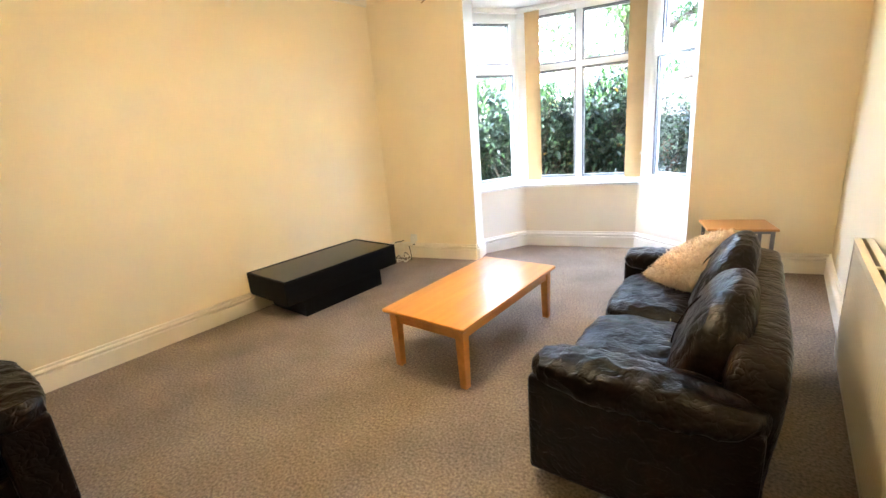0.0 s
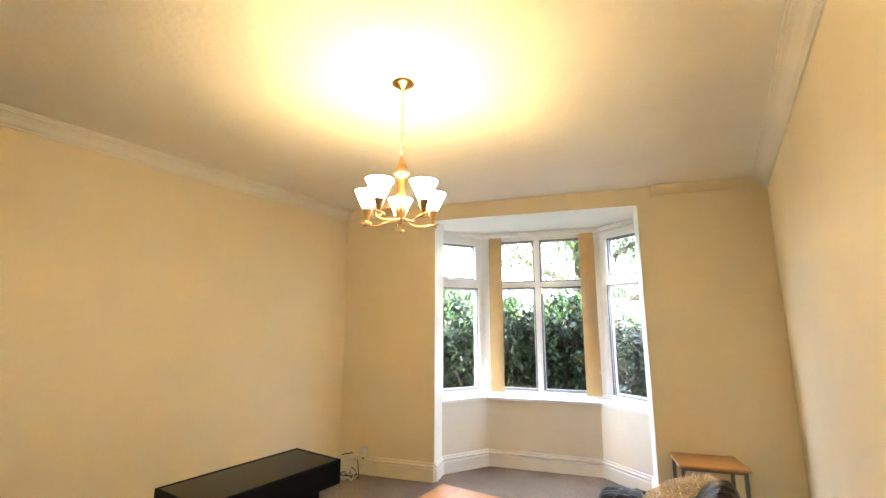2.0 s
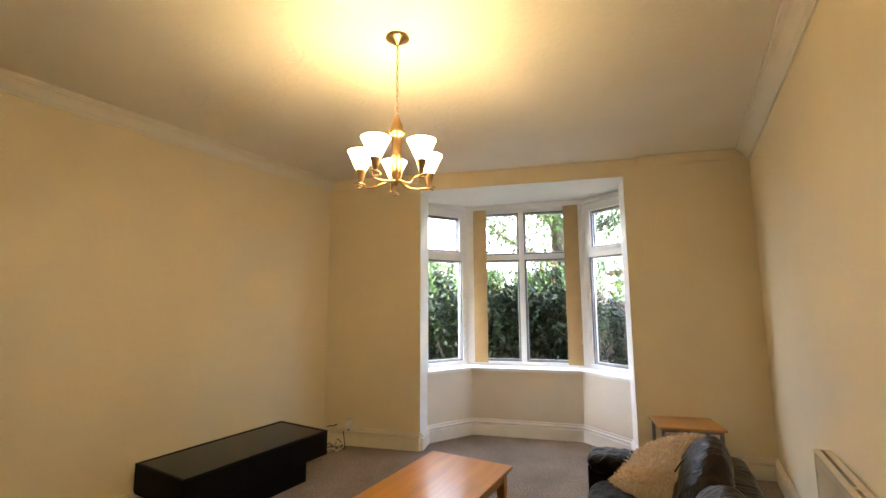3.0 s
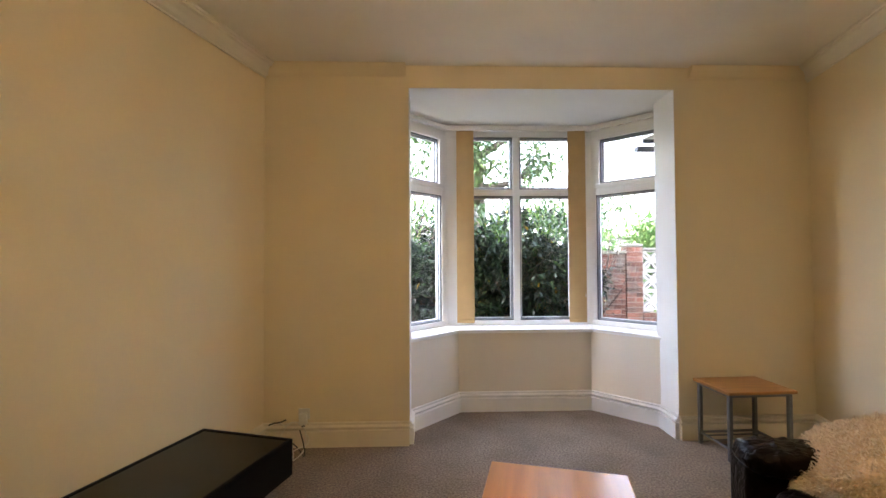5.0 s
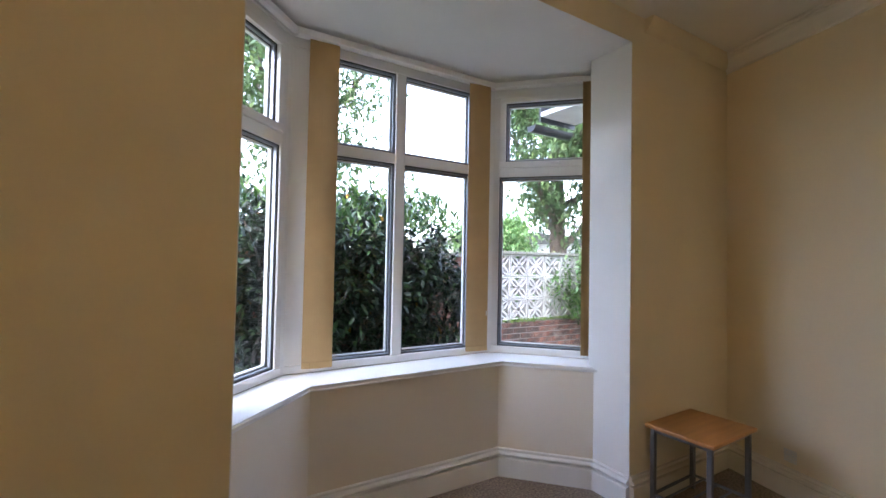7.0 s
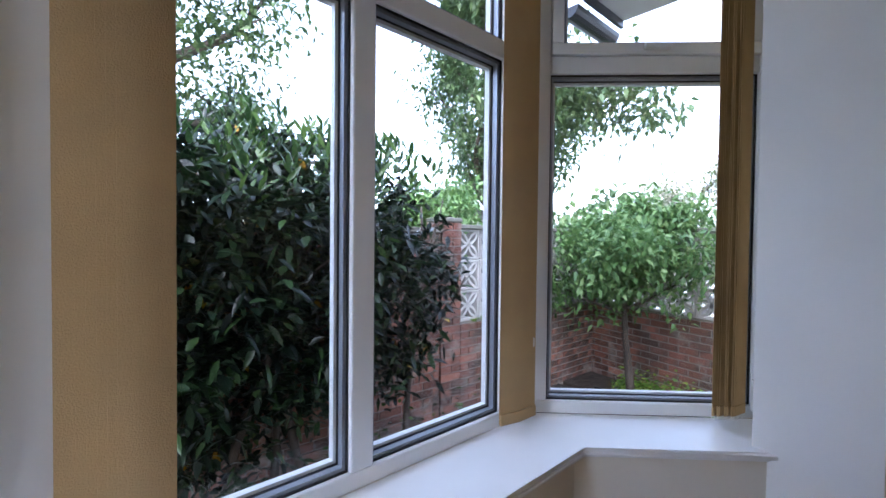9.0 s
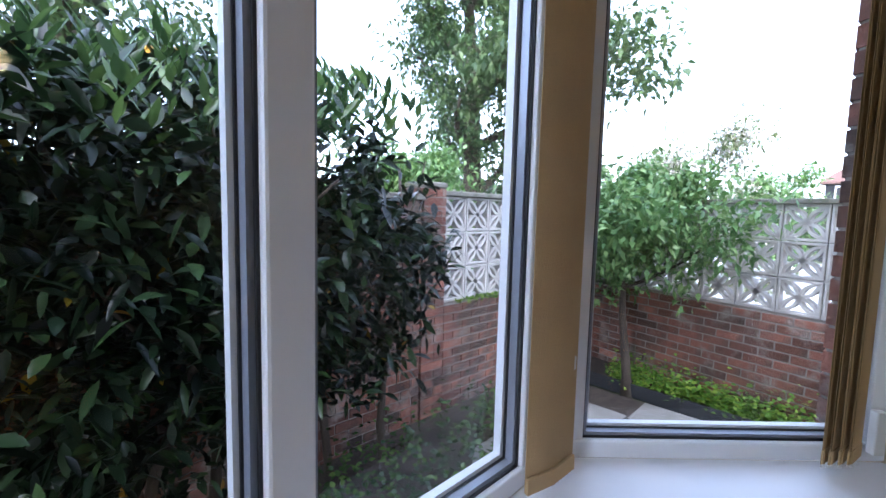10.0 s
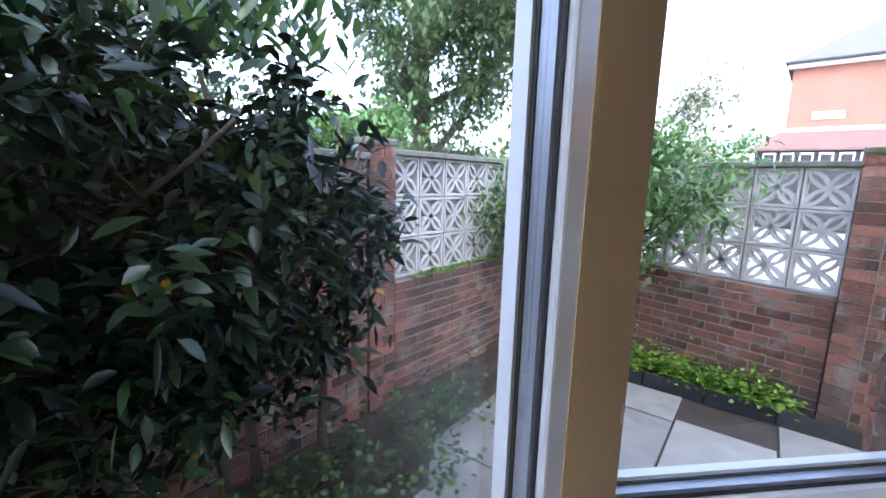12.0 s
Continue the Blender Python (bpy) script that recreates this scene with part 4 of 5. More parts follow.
def brick_wall(name, a, b, z0, z1, label, singly, thick=0.2):
    """Courses of brick on both faces of a mortar core, from plan point a to b."""
    global brick_count
    a, b = Vector(a), Vector(b)
    n = (b - a).length
    ang = math.atan2(b.y - a.y, b.x - a.x)
    m = Matrix.Translation((a.x, a.y, 0)) @ Matrix.Rotation(ang, 4, "Z")
    core = part(name, box(0.004, n - 0.004, -thick / 2 + 0.008, thick / 2 - 0.008, z0, z1 - 0.006), M_MORTAR)
    core.matrix_basis = m
    tagged(core, label, "garden wall", kind="structure")
    rng = random.Random(len(name) * 7 + int(n * 100))
    joined = bmesh.new()
    rows = round((z1 - z0) / BH)
    for r in range(rows):
        z = z0 + (r + 0.5) * (z1 - z0) / rows
        x = -0.5 * BK if r % 2 else 0.0
        while x < n - 0.03:
            x0, x1 = max(x, 0.0), min(x + BK, n)
            x += BK
            if x1 - x0 < 0.05:
                continue
            for side in (-1, 1):
                y = side * (thick / 2 - 0.051) + rng.uniform(-0.003, 0.003)
                loc = Matrix.Translation(((x0 + x1) / 2, y, z)) @ Matrix.Rotation(rng.uniform(-0.012, 0.012), 4, "Z") @ Matrix.Diagonal(((x1 - x0 - J) / (BK - J), 1, 1, 1))
                if side == singly and brick_count < 290 and x0 > 0:
                    shared("brick", brick_me, core, loc)
                    brick_count += 1
                else:
                    bmesh.ops.create_cube(joined, size=1, matrix=loc @ Matrix.Diagonal((BK - J, 0.102, BH - J, 1)))
    rest = part("brickwork", joined, M_BRICKS, core)
    rest["kind"] = "stuff"
    return core


def pier(at, ang, size, z1, label):
    core = part("garden_pier", box(-size / 2 + 0.008, size / 2 - 0.008, -size / 2 + 0.008, size / 2 - 0.008, GZ - 0.03, z1), M_MORTAR)
    core.matrix_basis = pose(at[0], at[1], 0, 0, 0, ang)
    tagged(core, label, "garden pier", kind="structure")
    rows = round((z1 - GZ) / BH)
    rng = random.Random(int(at[0] * 50))
    joined = bmesh.new()
    for r in range(rows):
        z = GZ + (r + 0.5) * (z1 - GZ) / rows
        h = size / 2
        q = size - 0.102
        for k in range(4):
            rot = Matrix.Rotation(math.pi / 2 * k, 4, "Z")
            if (r + k) % 2:
                cuts = [(-h, h - 0.102 - J)] if size < 0.3 else [(-h, 0 - J / 2), (J / 2, h - 0.102 - J)]
            else:
                cuts = [(-h, h)] if size < 0.26 else [(-h, -J / 2), (J / 2, h)]
            for u0, u1 in cuts:
                bmesh.ops.create_cube(joined, size=1, matrix=rot @ Matrix.Translation(((u0 + u1) / 2, -h + 0.05 + rng.uniform(-0.003, 0.003), z)) @ Matrix.Diagonal((u1 - u0, 0.1, BH - J, 1)))
    rest = part("brickwork", joined, M_BRICKS, core)
    rest["kind"] = "stuff"
    part("cap", box(-size / 2 - 0.01, size / 2 + 0.01, -size / 2 - 0.01, size / 2 + 0.01, z1, z1 + 0.045, 0.012), M_COPING, core, "weathered concrete cap")
    return core


def screen_block():
    """One pierced block: a square frame with curved ribs that meet in the middle."""
    bm = bmesh.new()
    h, f, d = U / 2 - 0.004, 0.021, 0.045
    for q in ((-h, h, -h, -h + f), (-h, h, h - f, h), (-h, -h + f, -h + f, h - f), (h - f, h, -h + f, h - f)):
        box(q[0], q[1], -d, d, q[2], q[3], 0.003, bm, 1)
    for sx in (-1, 1):
        for sz in (-1, 1):
            for side in (-1, 1):
                pts = []
                for k in range(8):
                    t = k / 7
                    bow = side * 0.025 * math.sin(math.pi * t) ** 0.9
                    pts.append((sx * (h - f) * t + bow * sz * 0.707 * 1.2, sz * (h - f) * t - bow * sx * 0.707 * 1.2))
                w = 0.0125
                lo = []
                for k, (x, z) in enumerate(pts):
                    x2, z2 = pts[min(k + 1, 7)]
                    x1, z1 = pts[max(k - 1, 0)]
                    L = math.hypot(x2 - x1, z2 - z1)
                    nx, nz = -(z2 - z1) / L * w, (x2 - x1) / L * w
                    lo.append([bm.verts.new((x + s * nx, y, z + s * nz)) for s, y in ((-1, -d + 0.008), (1, -d + 0.008), (1, d - 0.008), (-1, d - 0.008))])
                for a, b in zip(lo, lo[1:]):
                    for j in range(4):
                        bm.faces.new((a[j], a[(j + 1) % 4], b[(j + 1) % 4], b[j]))
    bmesh.ops.recalc_face_normals(bm, faces=bm.faces)
    me = bpy.data.meshes.new("screen_block")
    bm.to_mesh(me)
    bm.free()
    me.materials.append(M_BLOCK)
    return me


block_me = screen_block()


def screen_panel(a, b, label):
    a, b = Vector(a), Vector(b)
    n = round((b - a).length / U)
    th = thing("screen_wall", Matrix.Translation((a.x, a.y, 0)) @ Matrix.Rotation(math.atan2(b.y - a.y, b.x - a.x), 4, "Z"), label, "screen wall", kind="structure")
    for i in range(n):
        for k in range(3):
            shared("screen_block", block_me, th, Matrix.Translation(((i + 0.5) * U, 0, BASE_Z + (k + 0.5) * U)))
    part("coping", box(-0.01, n * U + 0.01, -0.085, 0.085, TOP_Z, TOP_Z + 0.042, 0.008), M_COPING, th, "dark weathered coping")
    part("mortar_bed", box(0, n * U, -0.05, 0.05, BASE_Z - 0.008, BASE_Z + 0.002), M_MORTAR, th)
    return th


screen_panel(P1, CO, "pale concrete screen-block panel on a brick garden wall")
screen_panel(P2, CO, "pale concrete screen-block panel on a brick garden wall, partly overgrown")
pier((P1.x - 0.13, P1.y + 0.01), -2.8, 0.235, 1.60, "red brick garden pier beside the screen blocks")
pier((P2.x - 0.045, P2.y - 0.175), -13.3, 0.33, 1.62, "red brick pier at the end of the garden wall")
pier((CO.x + 0.08, CO.y + 0.06), -8, 0.34, 1.59, "red brick corner pier of the garden wall")

# the house's own brickwork beside the bay
hb = thing("house_brickwork", Matrix.Identity(4), "red brick outer corner of the house beside the bay", "brickwork", kind="structure")
course = bmesh.new()
for k in range(40):
    z = GZ + (k + 0.5) * BH
    o_ = 0.0 if k % 2 else 0.075
    z0, z1 = z - BH / 2 + J / 2, z + BH / 2 - J / 2
    prism([(2.490, 0.376), (2.556, 0.472), (2.640 + o_, 0.457), (2.640 + o_, 0.300), (2.55, 0.290)], z0, z1, course)
    prism([(2.651 + o_, 0.455), (2.85, 0.42), (2.85, 0.25), (2.651 + o_, 0.280)], z0, z1, course)
part("joints", prism([(2.496, 0.374), (2.558, 0.464), (2.848, 0.412), (2.848, 0.26), (2.56, 0.296)], GZ, GZ + 40 * BH), M_MORTAR, hb)
part("quoin", course, M_BRICKS, hb)
roof_bay = tagged(part("roof_bay", prism([(-0.4, 0.26), (OW + 0.4, 0.26), (OW + 0.38, 0.42), (1.86, 1.06), (0.28, 1.06), (-0.38, 0.42)], SOFFIT + 0.11, SOFFIT + 0.25), M_BLACKPAINT), "flat felt roof of the window bay", "roof", kind="structure")
# block out of view over the room, added to keep sky light off the hedge
lid = tagged(part("upper_storey", prism([(XL(BACK) - T, BACK - T), (XR(BACK) + T, BACK - T), (XR(0) + T, 0.24), (XL(0) - T, 0.24)], CEIL + 0.101, 5.9), M_BRICKS), "unseen brick-coloured block above the room, added to shade the garden", "upper storey", kind="structure")

canopy = thing("porch_canopy", pose(0, 0, 0), "white porch canopy with a dark plastic gutter on the house wall", "canopy")
part("soffit", prism([(2.50, 0.415), (2.44, 1.10), (2.86, 1.10), (2.86, 0.30)], 2.70, 2.74), M_WHITEPAINT, canopy)
part("fascia", box(2.44, 2.86, 1.101, 1.12, 2.66, 2.80), M_GUTTER, canopy)
gut = bmesh.new()
prof = [(0.055 * math.cos(a), 0.055 * math.sin(a)) for a in np.linspace(math.pi, 2 * math.pi, 9)]
prof += [(0.050 * math.cos(a), 0.050 * math.sin(a)) for a in np.linspace(2 * math.pi, math.pi, 9)]
r0 = [gut.verts.new((2.40, 1.178 + u, 2.635 + v)) for u, v in prof]
r1 = [gut.verts.new((2.86, 1.178 + u, 2.635 + v)) for u, v in prof]
for k in range(len(prof)):
    j = (k + 1) % len(prof)
    gut.faces.new((r0[k], r0[j], r1[j], r1[k]))
gut.faces.new(r0[:9])
part("gutter", gut, M_GUTTER, canopy, "half-round dark gutter")

# ---- planted bed along the second wall ----
edge = thing("bed_edging", pose(4.99, 2.35, GZ, 0, 0, -91.7), "dark plastic edging boards round a planted bed", "edging")
for k in range(5):
    part("board", box(k * 0.46, k * 0.46 + 0.452, -0.012, 0.012, -0.02, 0.115, 0.004), M_EDGE, edge)
bed = tagged(part("flower_bed", prism([(4.99, 2.75), (4.99, 2.3), (4.925, 0.05), (5.05, 0.05), (5.62, 2.75)], GZ - 0.02, GZ + 0.07), M_SOIL), "dark soil bed at the foot of the garden wall", "flower bed", kind="structure")
bed2 = tagged(part("flower_bed", prism([(-3.0, 2.0), (2.8, 2.1), (3.4, 2.5), (4.9, 2.5), (4.9, 2.76), (3.2, 2.83), (-3.0, 2.85)], GZ - 0.02, GZ + 0.06), M_SOIL), "dark soil bed under the laurel hedge", "flower bed", kind="structure")

rng = np.random.default_rng(11)


def ground_cover(name, n, inside, z, leaf, label, material=M_LOWLEAF, spread=0.10):
    th = thing(name, Matrix.Identity(4), label, "plants", kind="stuff")
    cs = []
    while len(cs) < n:
        p = inside()
        k = rng.integers(8, 16)
        h = spread * rng.uniform(0.5, 1.3)
        for _ in range(k):
            cs.append((p[0] + rng.normal(0, 0.05), p[1] + rng.normal(0, 0.05), z + abs(rng.normal(0, h))))
    c = np.array(cs)
    d = rng.normal(0, 1, c.shape)
    d[:, 2] = abs(d[:, 2]) * 0.6
    v, q = leaves(rng, c, d, leaf, leaf * 0.7, 0.3, 0.2)
    leaf_part("foliage", v, q, material, th)
    return th


def along_b():
    t = rng.uniform(0.05, 0.92)
    return 4.97 + 0.05 * t + rng.uniform(0, 0.10 + 0.33 * t), 0.35 + 1.95 * t


ground_cover("ground_cover", 2600, along_b, GZ + 0.07, 0.05, "bright green low ground cover in the bed")
ground_cover("ground_cover", 1300, lambda: (rng.uniform(1.6, 3.9), rng.uniform(1.9, 2.6)), GZ + 0.06, 0.048, "low leafy weeds under the hedge", M_SHOOT, 0.16)


def stems(points, th, name="branch", m=M_BARK, n=7):
    for pts, r0, r1 in points:
        part(name, tube(pts, list(np.linspace(r0, r1, len(pts))), n), m, th, smooth=True)


# ---- laurel hedge in front of the bay ----
def laurel():
    th = thing("laurel_hedge", pose(0, 0, 0), "large overgrown dark green laurel hedge below the window", "hedge")
    limbs = []
    r = random.Random(3)
    for k in range(16):
        x = -1.6 + 4.1 * k / 15 + r.uniform(-0.1, 0.1)
        y = 2.55 + r.uniform(-0.15, 0.2)
        p = Vector((x, y, GZ + 0.05))
        lean = Vector((r.uniform(-0.25, 0.3), r.uniform(-0.38, 0.05), 1)).normalized()
        pts = [p]
        for i in range(7):
            lean = (lean + Vector((r.uniform(-0.2, 0.2), r.uniform(-0.16, 0.12), 0.1))).normalized()
            pts.append(pts[-1] + lean * 0.30)
        limbs.append((pts, 0.03, 0.010))
        for s in range(3):
            q = pts[3 + s]
            side = [q]
            dv = Vector((r.uniform(-1, 1), r.uniform(-0.9, 0.5), r.uniform(0.3, 1.0))).normalized()
            for i in range(4):
                dv = (dv + Vector((r.uniform(-0.2, 0.2), r.uniform(-0.2, 0.2), 0.12))).normalized()
                side.append(side[-1] + dv * 0.17)
            limbs.append((side, 0.013, 0.005))
    stems(limbs, th)
    # leafy shoots fill an uneven mass
    cs, ds = [], []
    while len(cs) < 50000:
        x = rng.uniform(-2.6, 2.5)
        y = rng.uniform(1.62, 3.15)
        end = 1 - max(0, (x - 1.95) / 0.55) ** 2
        top = 1.58 + 0.42 * (y - 1.7) + 0.16 * noise.noise(Vector((x * 1.7, y * 1.3, 2.0))) + 0.10 * noise.noise(Vector((x * 5, y * 5, 7.0)))
        top = GZ + (top - GZ) * max(0.15, end) ** 0.35
        z = top - abs(rng.normal(0, 0.30)) if rng.random() < 0.42 else rng.uniform(GZ + 0.35, top)
        front = 1.74 + 0.50 * min(1.2, max(0, 1.2 - z)) + 0.16 * noise.noise(Vector((x * 1.6, 0.0, 5.0))) + 0.22 * max(0, (x - 1.2)) * 0.8
        if y < front or z < GZ + 0.25 or noise.noise(Vector((x * 2.6, y * 2.6, z * 2.6))) < -0.22:
            continue
        if x > 1.3 and z < GZ + 0.25 + 0.5 * min(1.1, x - 1.3) + 0.12 * noise.noise(Vector((x * 4, y * 4, 1.0))):
            continue
        if z > top - 0.3 and noise.noise(Vector((x * 4.5, y * 4.5, z * 4.5 + 9))) < 0.02:
            continue
        p = np.array([x, y, z])
        out = np.array([rng.normal(0, 0.6), -0.55 + rng.normal(0, 0.6), 0.15 + rng.normal(0, 0.35)])
        for _ in range(rng.integers(4, 9)):
            cs.append(p + rng.normal(0, 0.05, 3))
            ds.append(out + rng.normal(0, 0.65, 3))
    v, q = leaves(rng, np.array(cs), np.array(ds), 0.092, 0.034, 0.25, 0.25, ((0.0, 0.05), (0.25, 0.75), (0.5, 1.0), (0.8, 0.6), (1.0, 0.0)))
    leaf_part("foliage", v, q, M_LAUREL, th, "glossy dark laurel leaves, a few yellowed")
    # upright shoots along the top, sky light painted in as lighter leaves
    cs, ds = [], []
    for _ in range(240):
        x, y = rng.uniform(-2.4, 2.25), rng.uniform(1.8, 3.0)
        z = 1.55 + 0.42 * (y - 1.7) + 0.16 * noise.noise(Vector((x * 1.7, y * 1.3, 2.0)))
        for k in range(10):
            cs.append((x + rng.normal(0, 0.015), y + rng.normal(0, 0.015), z + 0.022 * k))
            a = k * 2.4
            ds.append((math.cos(a), math.sin(a), 0.9 + 0.1 * k))
    v, q = leaves(rng, np.array(cs), np.array(ds), 0.105, 0.032, 0.1, 0.25)
    leaf_part("shoot", v, q, M_SHOOT, th, "upright shoots, leaf colour lightened for the sky light on the hedge top")
    return th


laurel()
fl = thing("rose_bloom", pose(0.62, 2.05, 1.74), "pale yellow bloom at the top of the hedge", "flower")
pc = rng.normal(0, 0.02, (40, 3))
pv, pq = leaves(rng, pc, rng.normal(0, 1, (40, 3)) + [0, 0, 0.5], 0.06, 0.05, 0.3, 0.5)
leaf_part("petal", pv, pq, M_PETAL, fl)
part("stalk", tube([(0, 0.15, -0.5), (0, 0.05, -0.2), (0, 0, 0)], 0.005, 6), M_BARK, fl)


# ---- moss along the foot of the screen blocks ----
moss = thing("moss", Matrix.Identity(4), "yellow-green moss and weeds along the wall ledge", "moss", kind="stuff")
mx0 = rng.uniform(3.45, 5.2, 420)
mc = np.stack([mx0, np.full(420, 2.83) + rng.normal(0, 0.012, 420), BASE_Z + np.abs(rng.normal(0, 0.008, 420)) + 0.002 * np.sin(mx0 * 9)], 1)
mv, mq = leaves(rng, mc, rng.normal(0, 1, (420, 3)) + [0, -0.4, 0.9], 0.045, 0.022, 0.3, 0.3)
leaf_part("tuft", mv, mq, M_LOWLEAF, moss)


# ---- trees and shrubs ----
def tree(name, at, height, trunk_r, spread, crown_base, n_leaves, leaf, seed, label, material=M_TREELEAF, forks=9, squash=0.8, category="tree", group="", bough=None):
    th = thing(name, pose(at[0], at[1], GZ - 0.03), label, category, group)
    r = random.Random(seed)
    g = np.random.default_rng(seed)
    pts = [Vector((0, 0, 0))]
    d = Vector((r.uniform(-0.06, 0.06), r.uniform(-0.06, 0.06), 1))
    seg = height * 0.82 / 9
    for i in range(9):
        d = (d + Vector((r.uniform(-0.08, 0.08), r.uniform(-0.08, 0.08), 0.05))).normalized()
        pts.append(pts[-1] + d * seg)
    part("trunk", tube(pts, [trunk_r * (1.25 if i == 0 else 1 - 0.085 * i) for i in range(10)], 12), M_BARK, th, smooth=True)
    ends = []
    for k in range(forks):
        t = crown_base + (0.98 - crown_base) * (k + 0.5) / forks
        i = min(8, int(t * 9))
        p = pts[i].lerp(pts[i + 1], t * 9 - i) if t * 9 - i < 1 else pts[i + 1]
        a = k * 2.4 + r.uniform(-0.4, 0.4)
        reach = spread * (1.0 - 0.55 * (t - crown_base) / (1 - crown_base)) * r.uniform(0.7, 1.15)
        dv = Vector((math.cos(a), math.sin(a), r.uniform(0.15, 0.6))).normalized()
        limb = [p]
        for s in range(5):
            dv = (dv + Vector((r.uniform(-0.25, 0.25), r.uniform(-0.25, 0.25), r.uniform(-0.05, 0.2)))).normalized()
            limb.append(limb[-1] + dv * reach / 5)
            if s > 0:
                ends.append((limb[-1], reach))
                for _ in range(2):
                    tw = (dv + Vector((r.uniform(-0.9, 0.9), r.uniform(-0.9, 0.9), r.uniform(-0.3, 0.7)))).normalized()
                    q = [limb[-1], limb[-1] + tw * reach * 0.14, limb[-1] + tw * reach * 0.27 + Vector((0, 0, 0.02))]
                    ends.append((q[-1], reach))
                    if len(ends) < 120:
                        part("twig", tube(q, [trunk_r * 0.09, trunk_r * 0.07, trunk_r * 0.04], 5), M_BARK, th, smooth=True)
        part("limb", tube(limb, list(np.linspace(trunk_r * 0.42, trunk_r * 0.09, 6)), 7), M_BARK, th, smooth=True)
    ends.append((pts[-1], spread))
    if bough:
        # one long low bough that hangs out sideways
        z0, tip = bough
        p, e = Vector((pts[4].x, pts[4].y, z0)), Vector(tip)
        limb = [p.lerp(e, s / 8) + Vector((0, 0, 0.5 * math.sin(math.pi * s / 8))) for s in range(9)]
        part("limb", tube(limb, list(np.linspace(trunk_r * 0.35, 0.015, 9)), 7), M_BARK, th, smooth=True)
        ends += [(limb[s] + Vector((r.uniform(-0.3, 0.3), r.uniform(-0.3, 0.3), r.uniform(-0.5, 0.3))), 2.0) for s in range(3, 9) for _ in range(5)]
    cs, ds = [], []
    for i in range(n_leaves // 6):
        e, reach = ends[g.integers(len(ends))]
        o = g.normal(0, 1, 3) * reach * 0.13 * np.array([1, 1, squash])
        c = np.array(e) + o
        for _ in range(6):
            cs.append(c + g.normal(0, leaf * 0.9, 3))
            ds.append(g.normal(0, 1, 3) + np.array([0, 0, -0.25]))
    v, q = leaves(g, np.array(cs), np.array(ds), leaf, leaf * 0.55, 0.3, 0.25, ((0.0, 0.1), (0.4, 1.0), (1.0, 0.0)))
    leaf_part("crown", v, q, material, th, "uneven crown of many small leaves")
    return th


tree("tree", (1.75, 9.5), 11.0, 0.32, 3.8, 0.26, 17000, 0.17, 21, "tall broadleaf tree with a dark trunk behind the garden wall", group="trees beyond the garden wall", forks=14)
tree("tree", (10.6, 8.4), 12.0, 0.34, 3.2, 0.10, 24000, 0.19, 8, "tall ivy-clad broadleaf tree beyond the garden wall", group="trees beyond the garden wall", forks=18, bough=(4.9, (-1.3, -4.6, 4.9)))
tree("tree", (-7.5, 13.0), 9.0, 0.28, 3.4, 0.15, 12000, 0.18, 33, "spreading broadleaf tree beyond the garden wall", group="trees beyond the garden wall", forks=13)
tree("shrub", (4.98, 1.92), 2.25, 0.05, 1.05, 0.50, 15000, 0.08, 5, "light green leafy shrub growing against the screen wall", M_SHRUBLEAF, 14, 0.9, "shrub")
tree("shrub", (6.45, 2.15), 3.2, 0.05, 1.2, 0.15, 9000, 0.06, 15, "pale flowering shrub behind the garden wall", M_PALELEAF, 13, 0.9, "shrub")
tree("shrub", (5.4, 5.6), 2.9, 0.07, 1.5, 0.1, 15000, 0.11, 25, "fresh green shrub behind the garden wall", M_SHRUBLEAF, 14, 0.9, "shrub")
tree("shrub", (-2.2, 6.4), 3.4, 0.07, 1.4, 0.1, 8000, 0.11, 29, "tall green shrub behind the garden wall", M_TREELEAF, 14, 0.9, "shrub")
tree("shrub", (14.2, 1.9), 3.2, 0.07, 1.5, 0.1, 5000, 0.12, 41, "distant green shrub beyond the garden wall", M_SHRUBLEAF, 12, 0.9, "shrub")
far = thing("far_trees", Matrix.Identity(4), "distant line of green trees and hedges", "trees", kind="stuff")
n = 9000
ang = rng.uniform(-1.4, 1.75, n)
rad = rng.uniform(36, 44, n)
hgt = 3.2 + 1.9 * np.sin(ang * 7) + 1.3 * np.sin(ang * 17 + 1)
fc = np.stack([rad * np.sin(ang), rad * np.cos(ang), GZ + rng.uniform(0, 1, n) * hgt], 1)
fv, fq = leaves(rng, fc, rng.normal(0, 1, (n, 3)), 0.9, 0.6, 0.2, 0.2, ((0.0, 0.2), (0.4, 1.0), (1.0, 0.0)))
leaf_part("foliage", fv, fq, M_TREELEAF, far)

# ---- neighbouring houses ----
house = thing("brick_house", pose(25.9, 0.66, GZ, 0, 0, -4), "red brick house with a slate roof and black-and-white trim", "house")
part("wall", box(0, 8, -9, -0.1, 0, 7.0), M_FARBRICK, house)
hip = bmesh.new()
hc = [hip.verts.new(p) for p in ((-0.35, -9.4, 7.05), (8.3, -9.4, 7.05), (8.3, 0.2, 7.05), (-0.35, 0.2, 7.05), (4.0, -5.2, 10.1), (4.0, -4.2, 10.1))]
for f in ((0, 1, 4), (1, 2, 5, 4), (2, 3, 5), (3, 0, 4, 5), (3, 2, 1, 0)):
    hip.faces.new([hc[k] for k in f])
part("roof", hip, M_SLATE, house)
part("fascia", box(-0.3, -0.02, -9.3, 0.1, 6.78, 7.04), M_RENDER, house, "pale painted board under the eaves")
part("gutter", box(-0.42, -0.31, -9.4, 0.2, 6.93, 7.04, 0.02), M_BLACKPAINT, house, "dark eaves gutter")
lean = bmesh.new()
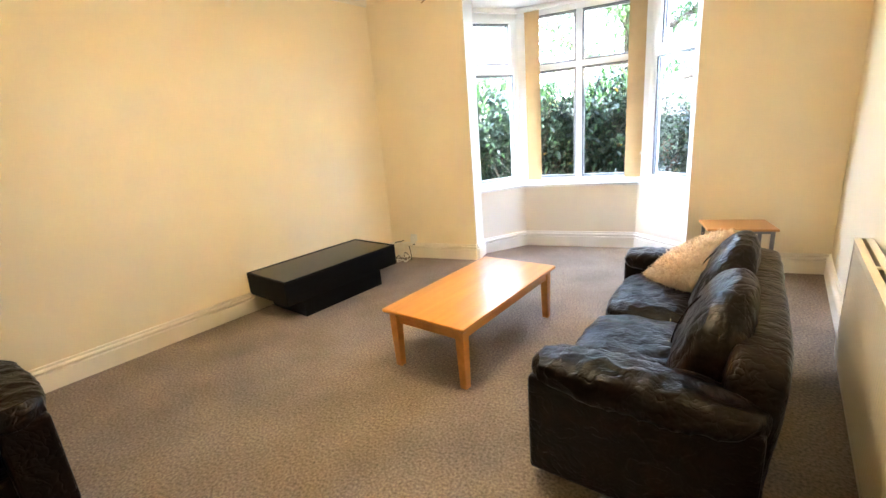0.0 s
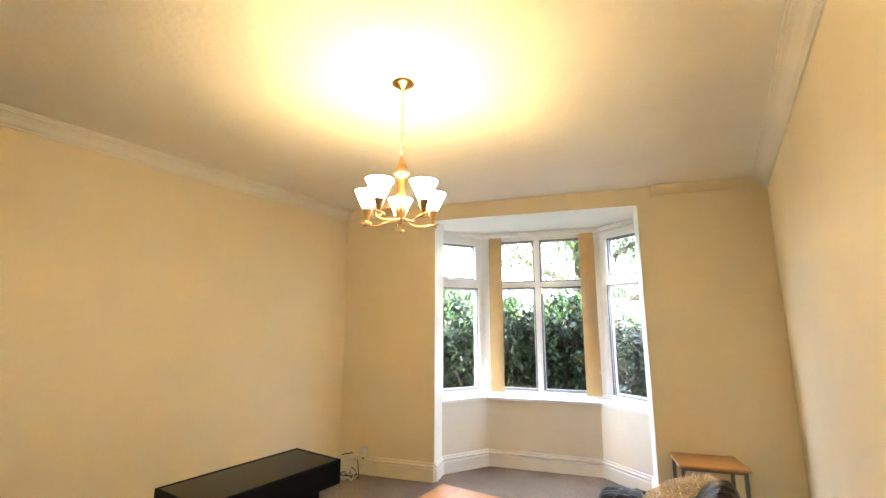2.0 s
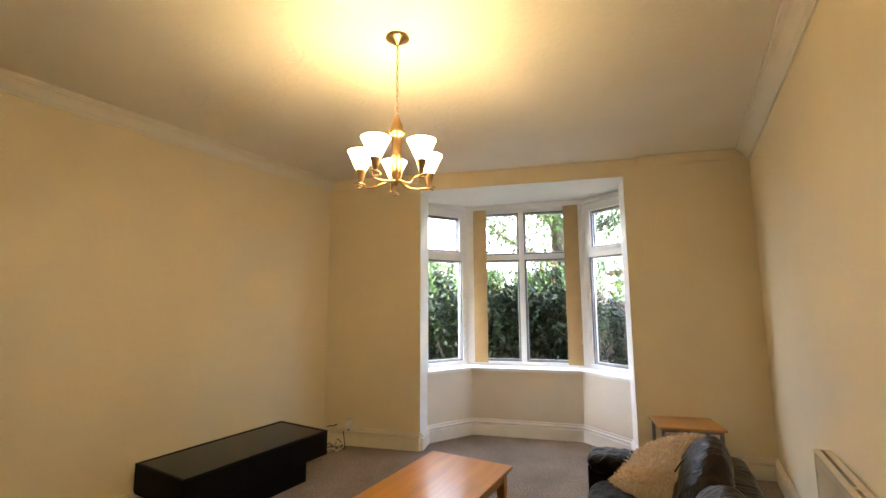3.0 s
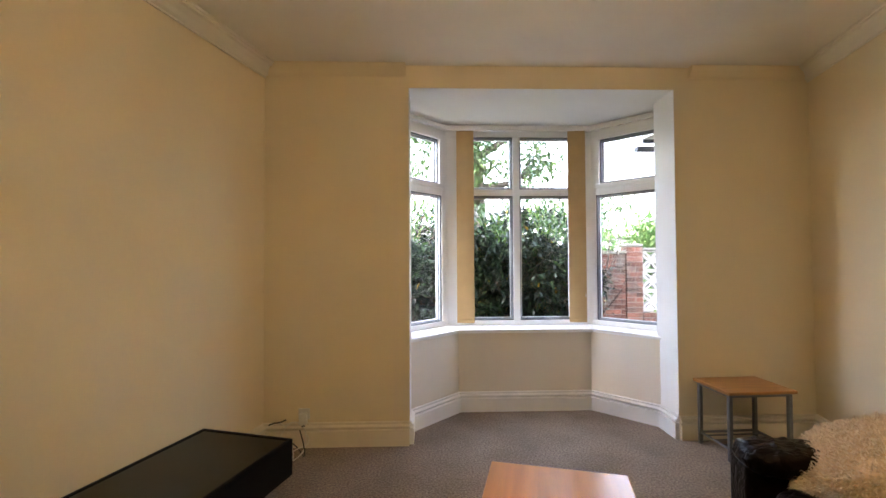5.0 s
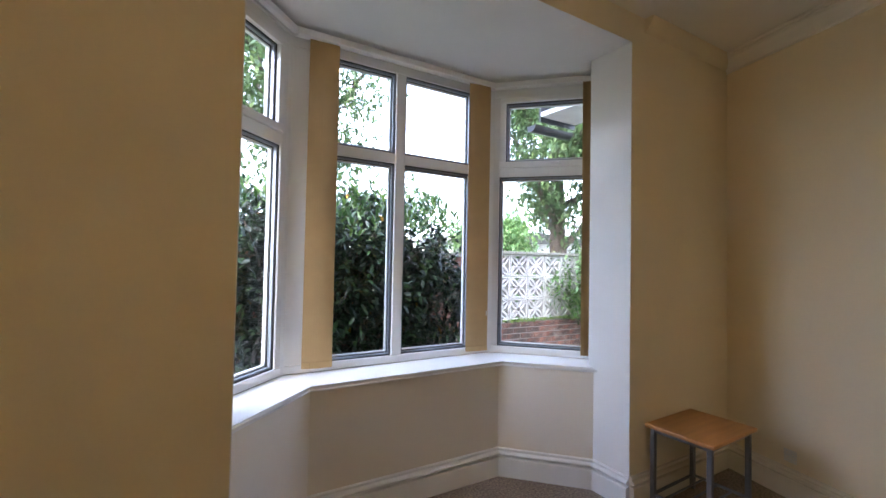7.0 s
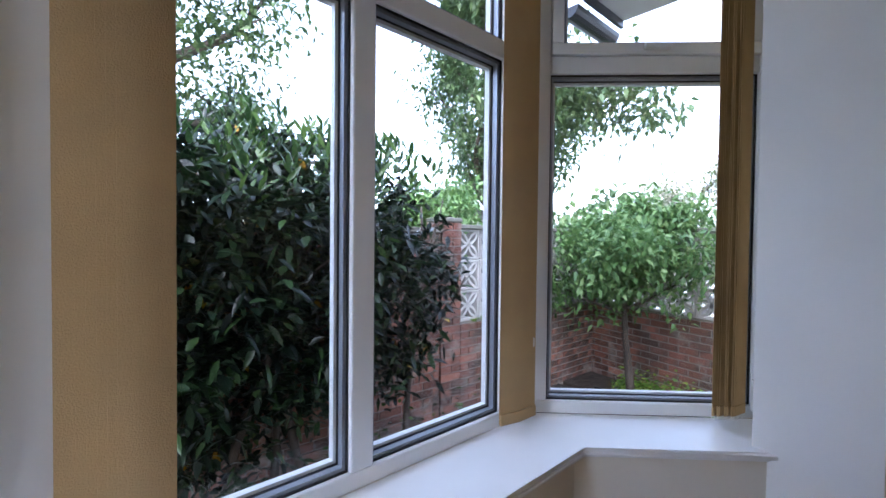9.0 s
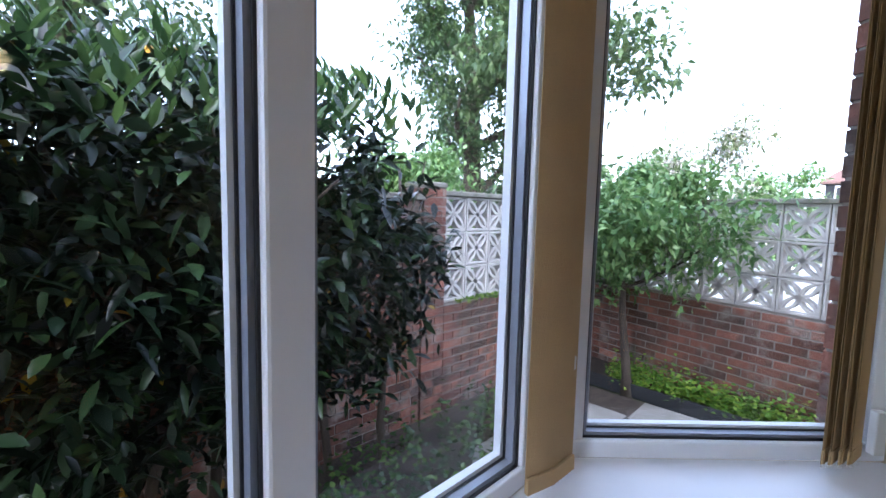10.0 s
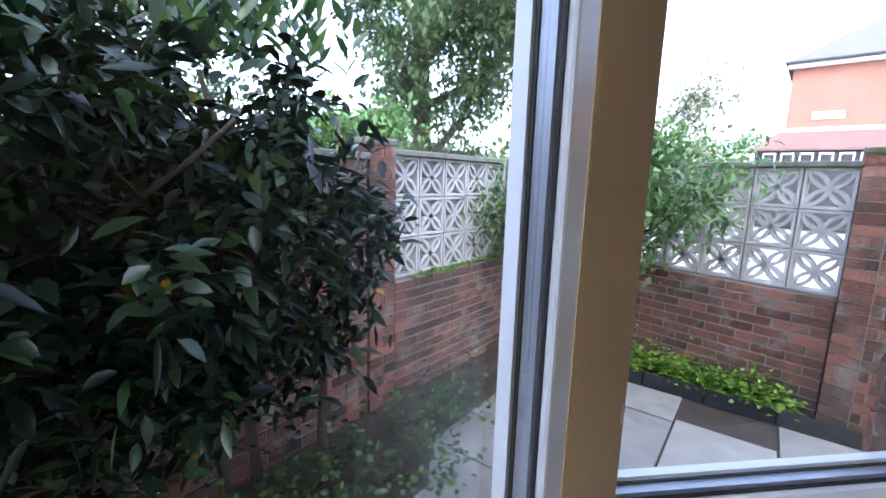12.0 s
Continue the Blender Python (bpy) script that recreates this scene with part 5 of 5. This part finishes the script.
lc = [lean.verts.new(p) for p in ((-1.45, 0.95, 3.32), (-1.45, -9, 3.32), (-0.02, -9, 4.15), (-0.02, 0.1, 4.15), (-0.02, 0.95, 3.32), (-1.45, 0.95, 3.24), (-1.45, -9, 3.24), (-0.02, -9, 3.24), (-0.02, 0.95, 3.24))]
for f in ((0, 1, 2, 3), (0, 3, 4), (0, 5, 6, 1), (0, 4, 8, 5), (5, 8, 7, 6), (1, 6, 7, 2)):
    lean.faces.new([lc[k] for k in f])
part("lean_to_roof", lean, M_TILE, house)
part("flashing", box(-0.06, -0.002, -9, 0.1, 4.1, 4.28), M_RENDER, house, "pale lead flashing above the lower roof")
part("lean_to_wall", box(-1.2, -0.05, -9, 0.75, 0, 3.24), M_BLACKPAINT, house, "black boarded front with white framed lights")
for k in range(14):
    wn_ = part("window", box(-1.26, -1.201, 0.45 - k * 0.62 - 0.46, 0.45 - k * 0.62, 2.62, 3.16), M_WHITEPAINT, house, "small white framed light")
    part("pane", box(-1.275, -1.261, 0.45 - k * 0.62 - 0.40, 0.45 - k * 0.62 - 0.06, 2.62, 3.07), M_BLACKPAINT, wn_)
part("name_board", box(-0.05, -0.002, -2.0, -0.95, 4.62, 4.92), M_WHITEPAINT, house, "small white board on the brickwork")
bung = thing("white_garage", pose(11.8, 13.0, GZ, 0, 0, -40), "low white rendered garage with a curved grey roof", "garage")
part("wall", box(-3.5, 3.5, -2, 2, 0, 2.55), M_RENDER, bung)
rb = bmesh.new()
pr = [(-3.7 + 7.4 * k / 12, 2.55 + 0.42 * math.sin(math.pi * k / 12)) for k in range(13)] + [(3.7, 2.5), (-3.7, 2.5)]
r0 = [rb.verts.new((x, -2.2, z)) for x, z in pr]
r1 = [rb.verts.new((x, 2.2, z)) for x, z in pr]
for k in range(len(pr)):
    j = (k + 1) % len(pr)
    rb.faces.new((r0[k], r0[j], r1[j], r1[k]))
rb.faces.new(r0)
rb.faces.new(r1[::-1])
part("roof", rb, M_SLATE, bung)

# ---- pieces: bricks and flags last ----
brick_wall("garden_wall_east", P2, CO, GZ - 0.03, BASE_Z - 0.008, "weathered red brick wall below the screen blocks", 1)
brick_wall("garden_wall_north", P1, CO, GZ - 0.03, BASE_Z - 0.008, "weathered red brick wall below the screen blocks", -1)
brick_wall("garden_wall_west", (-3.2, 3.22), (P1.x - 0.25, 2.955), GZ - 0.03, 1.50, "tall red brick garden wall behind the hedge", 0)
cw = part("coping", box(0, 6.27, -0.13, 0.13, 1.50, 1.545, 0.008), M_COPING)
cw.matrix_basis = pose(-3.2, 3.22, 0, 0, 0, -2.42)
tagged(cw, "pale weathered coping on the garden wall", "coping", kind="structure")
rr = random.Random(9)
ys = [2.35, 1.73, 1.11, 0.5, -0.12, -0.75]
for r_, (y1, y0) in enumerate(zip(ys, ys[1:])):
    x = 4.91 - (0.0 if r_ % 2 else 0.395)
    while x > (-1.2 if y0 > 1.0 else 2.75):
        w = rr.choice((0.45, 0.62, 0.62, 0.9))
        bm = box(-w / 2 + 0.008, w / 2 - 0.008, -(y1 - y0) / 2 + 0.008, (y1 - y0) / 2 - 0.008, -0.012, 0.0 + rr.uniform(-0.003, 0.004), 0.004, seg=1)
        ob = part("flagstone", bm, M_FLAG, base)
        ob.matrix_basis = pose(x - w / 2, (y0 + y1) / 2, GZ, rr.uniform(-0.3, 0.3), rr.uniform(-0.3, 0.3), 0)
        x -= w
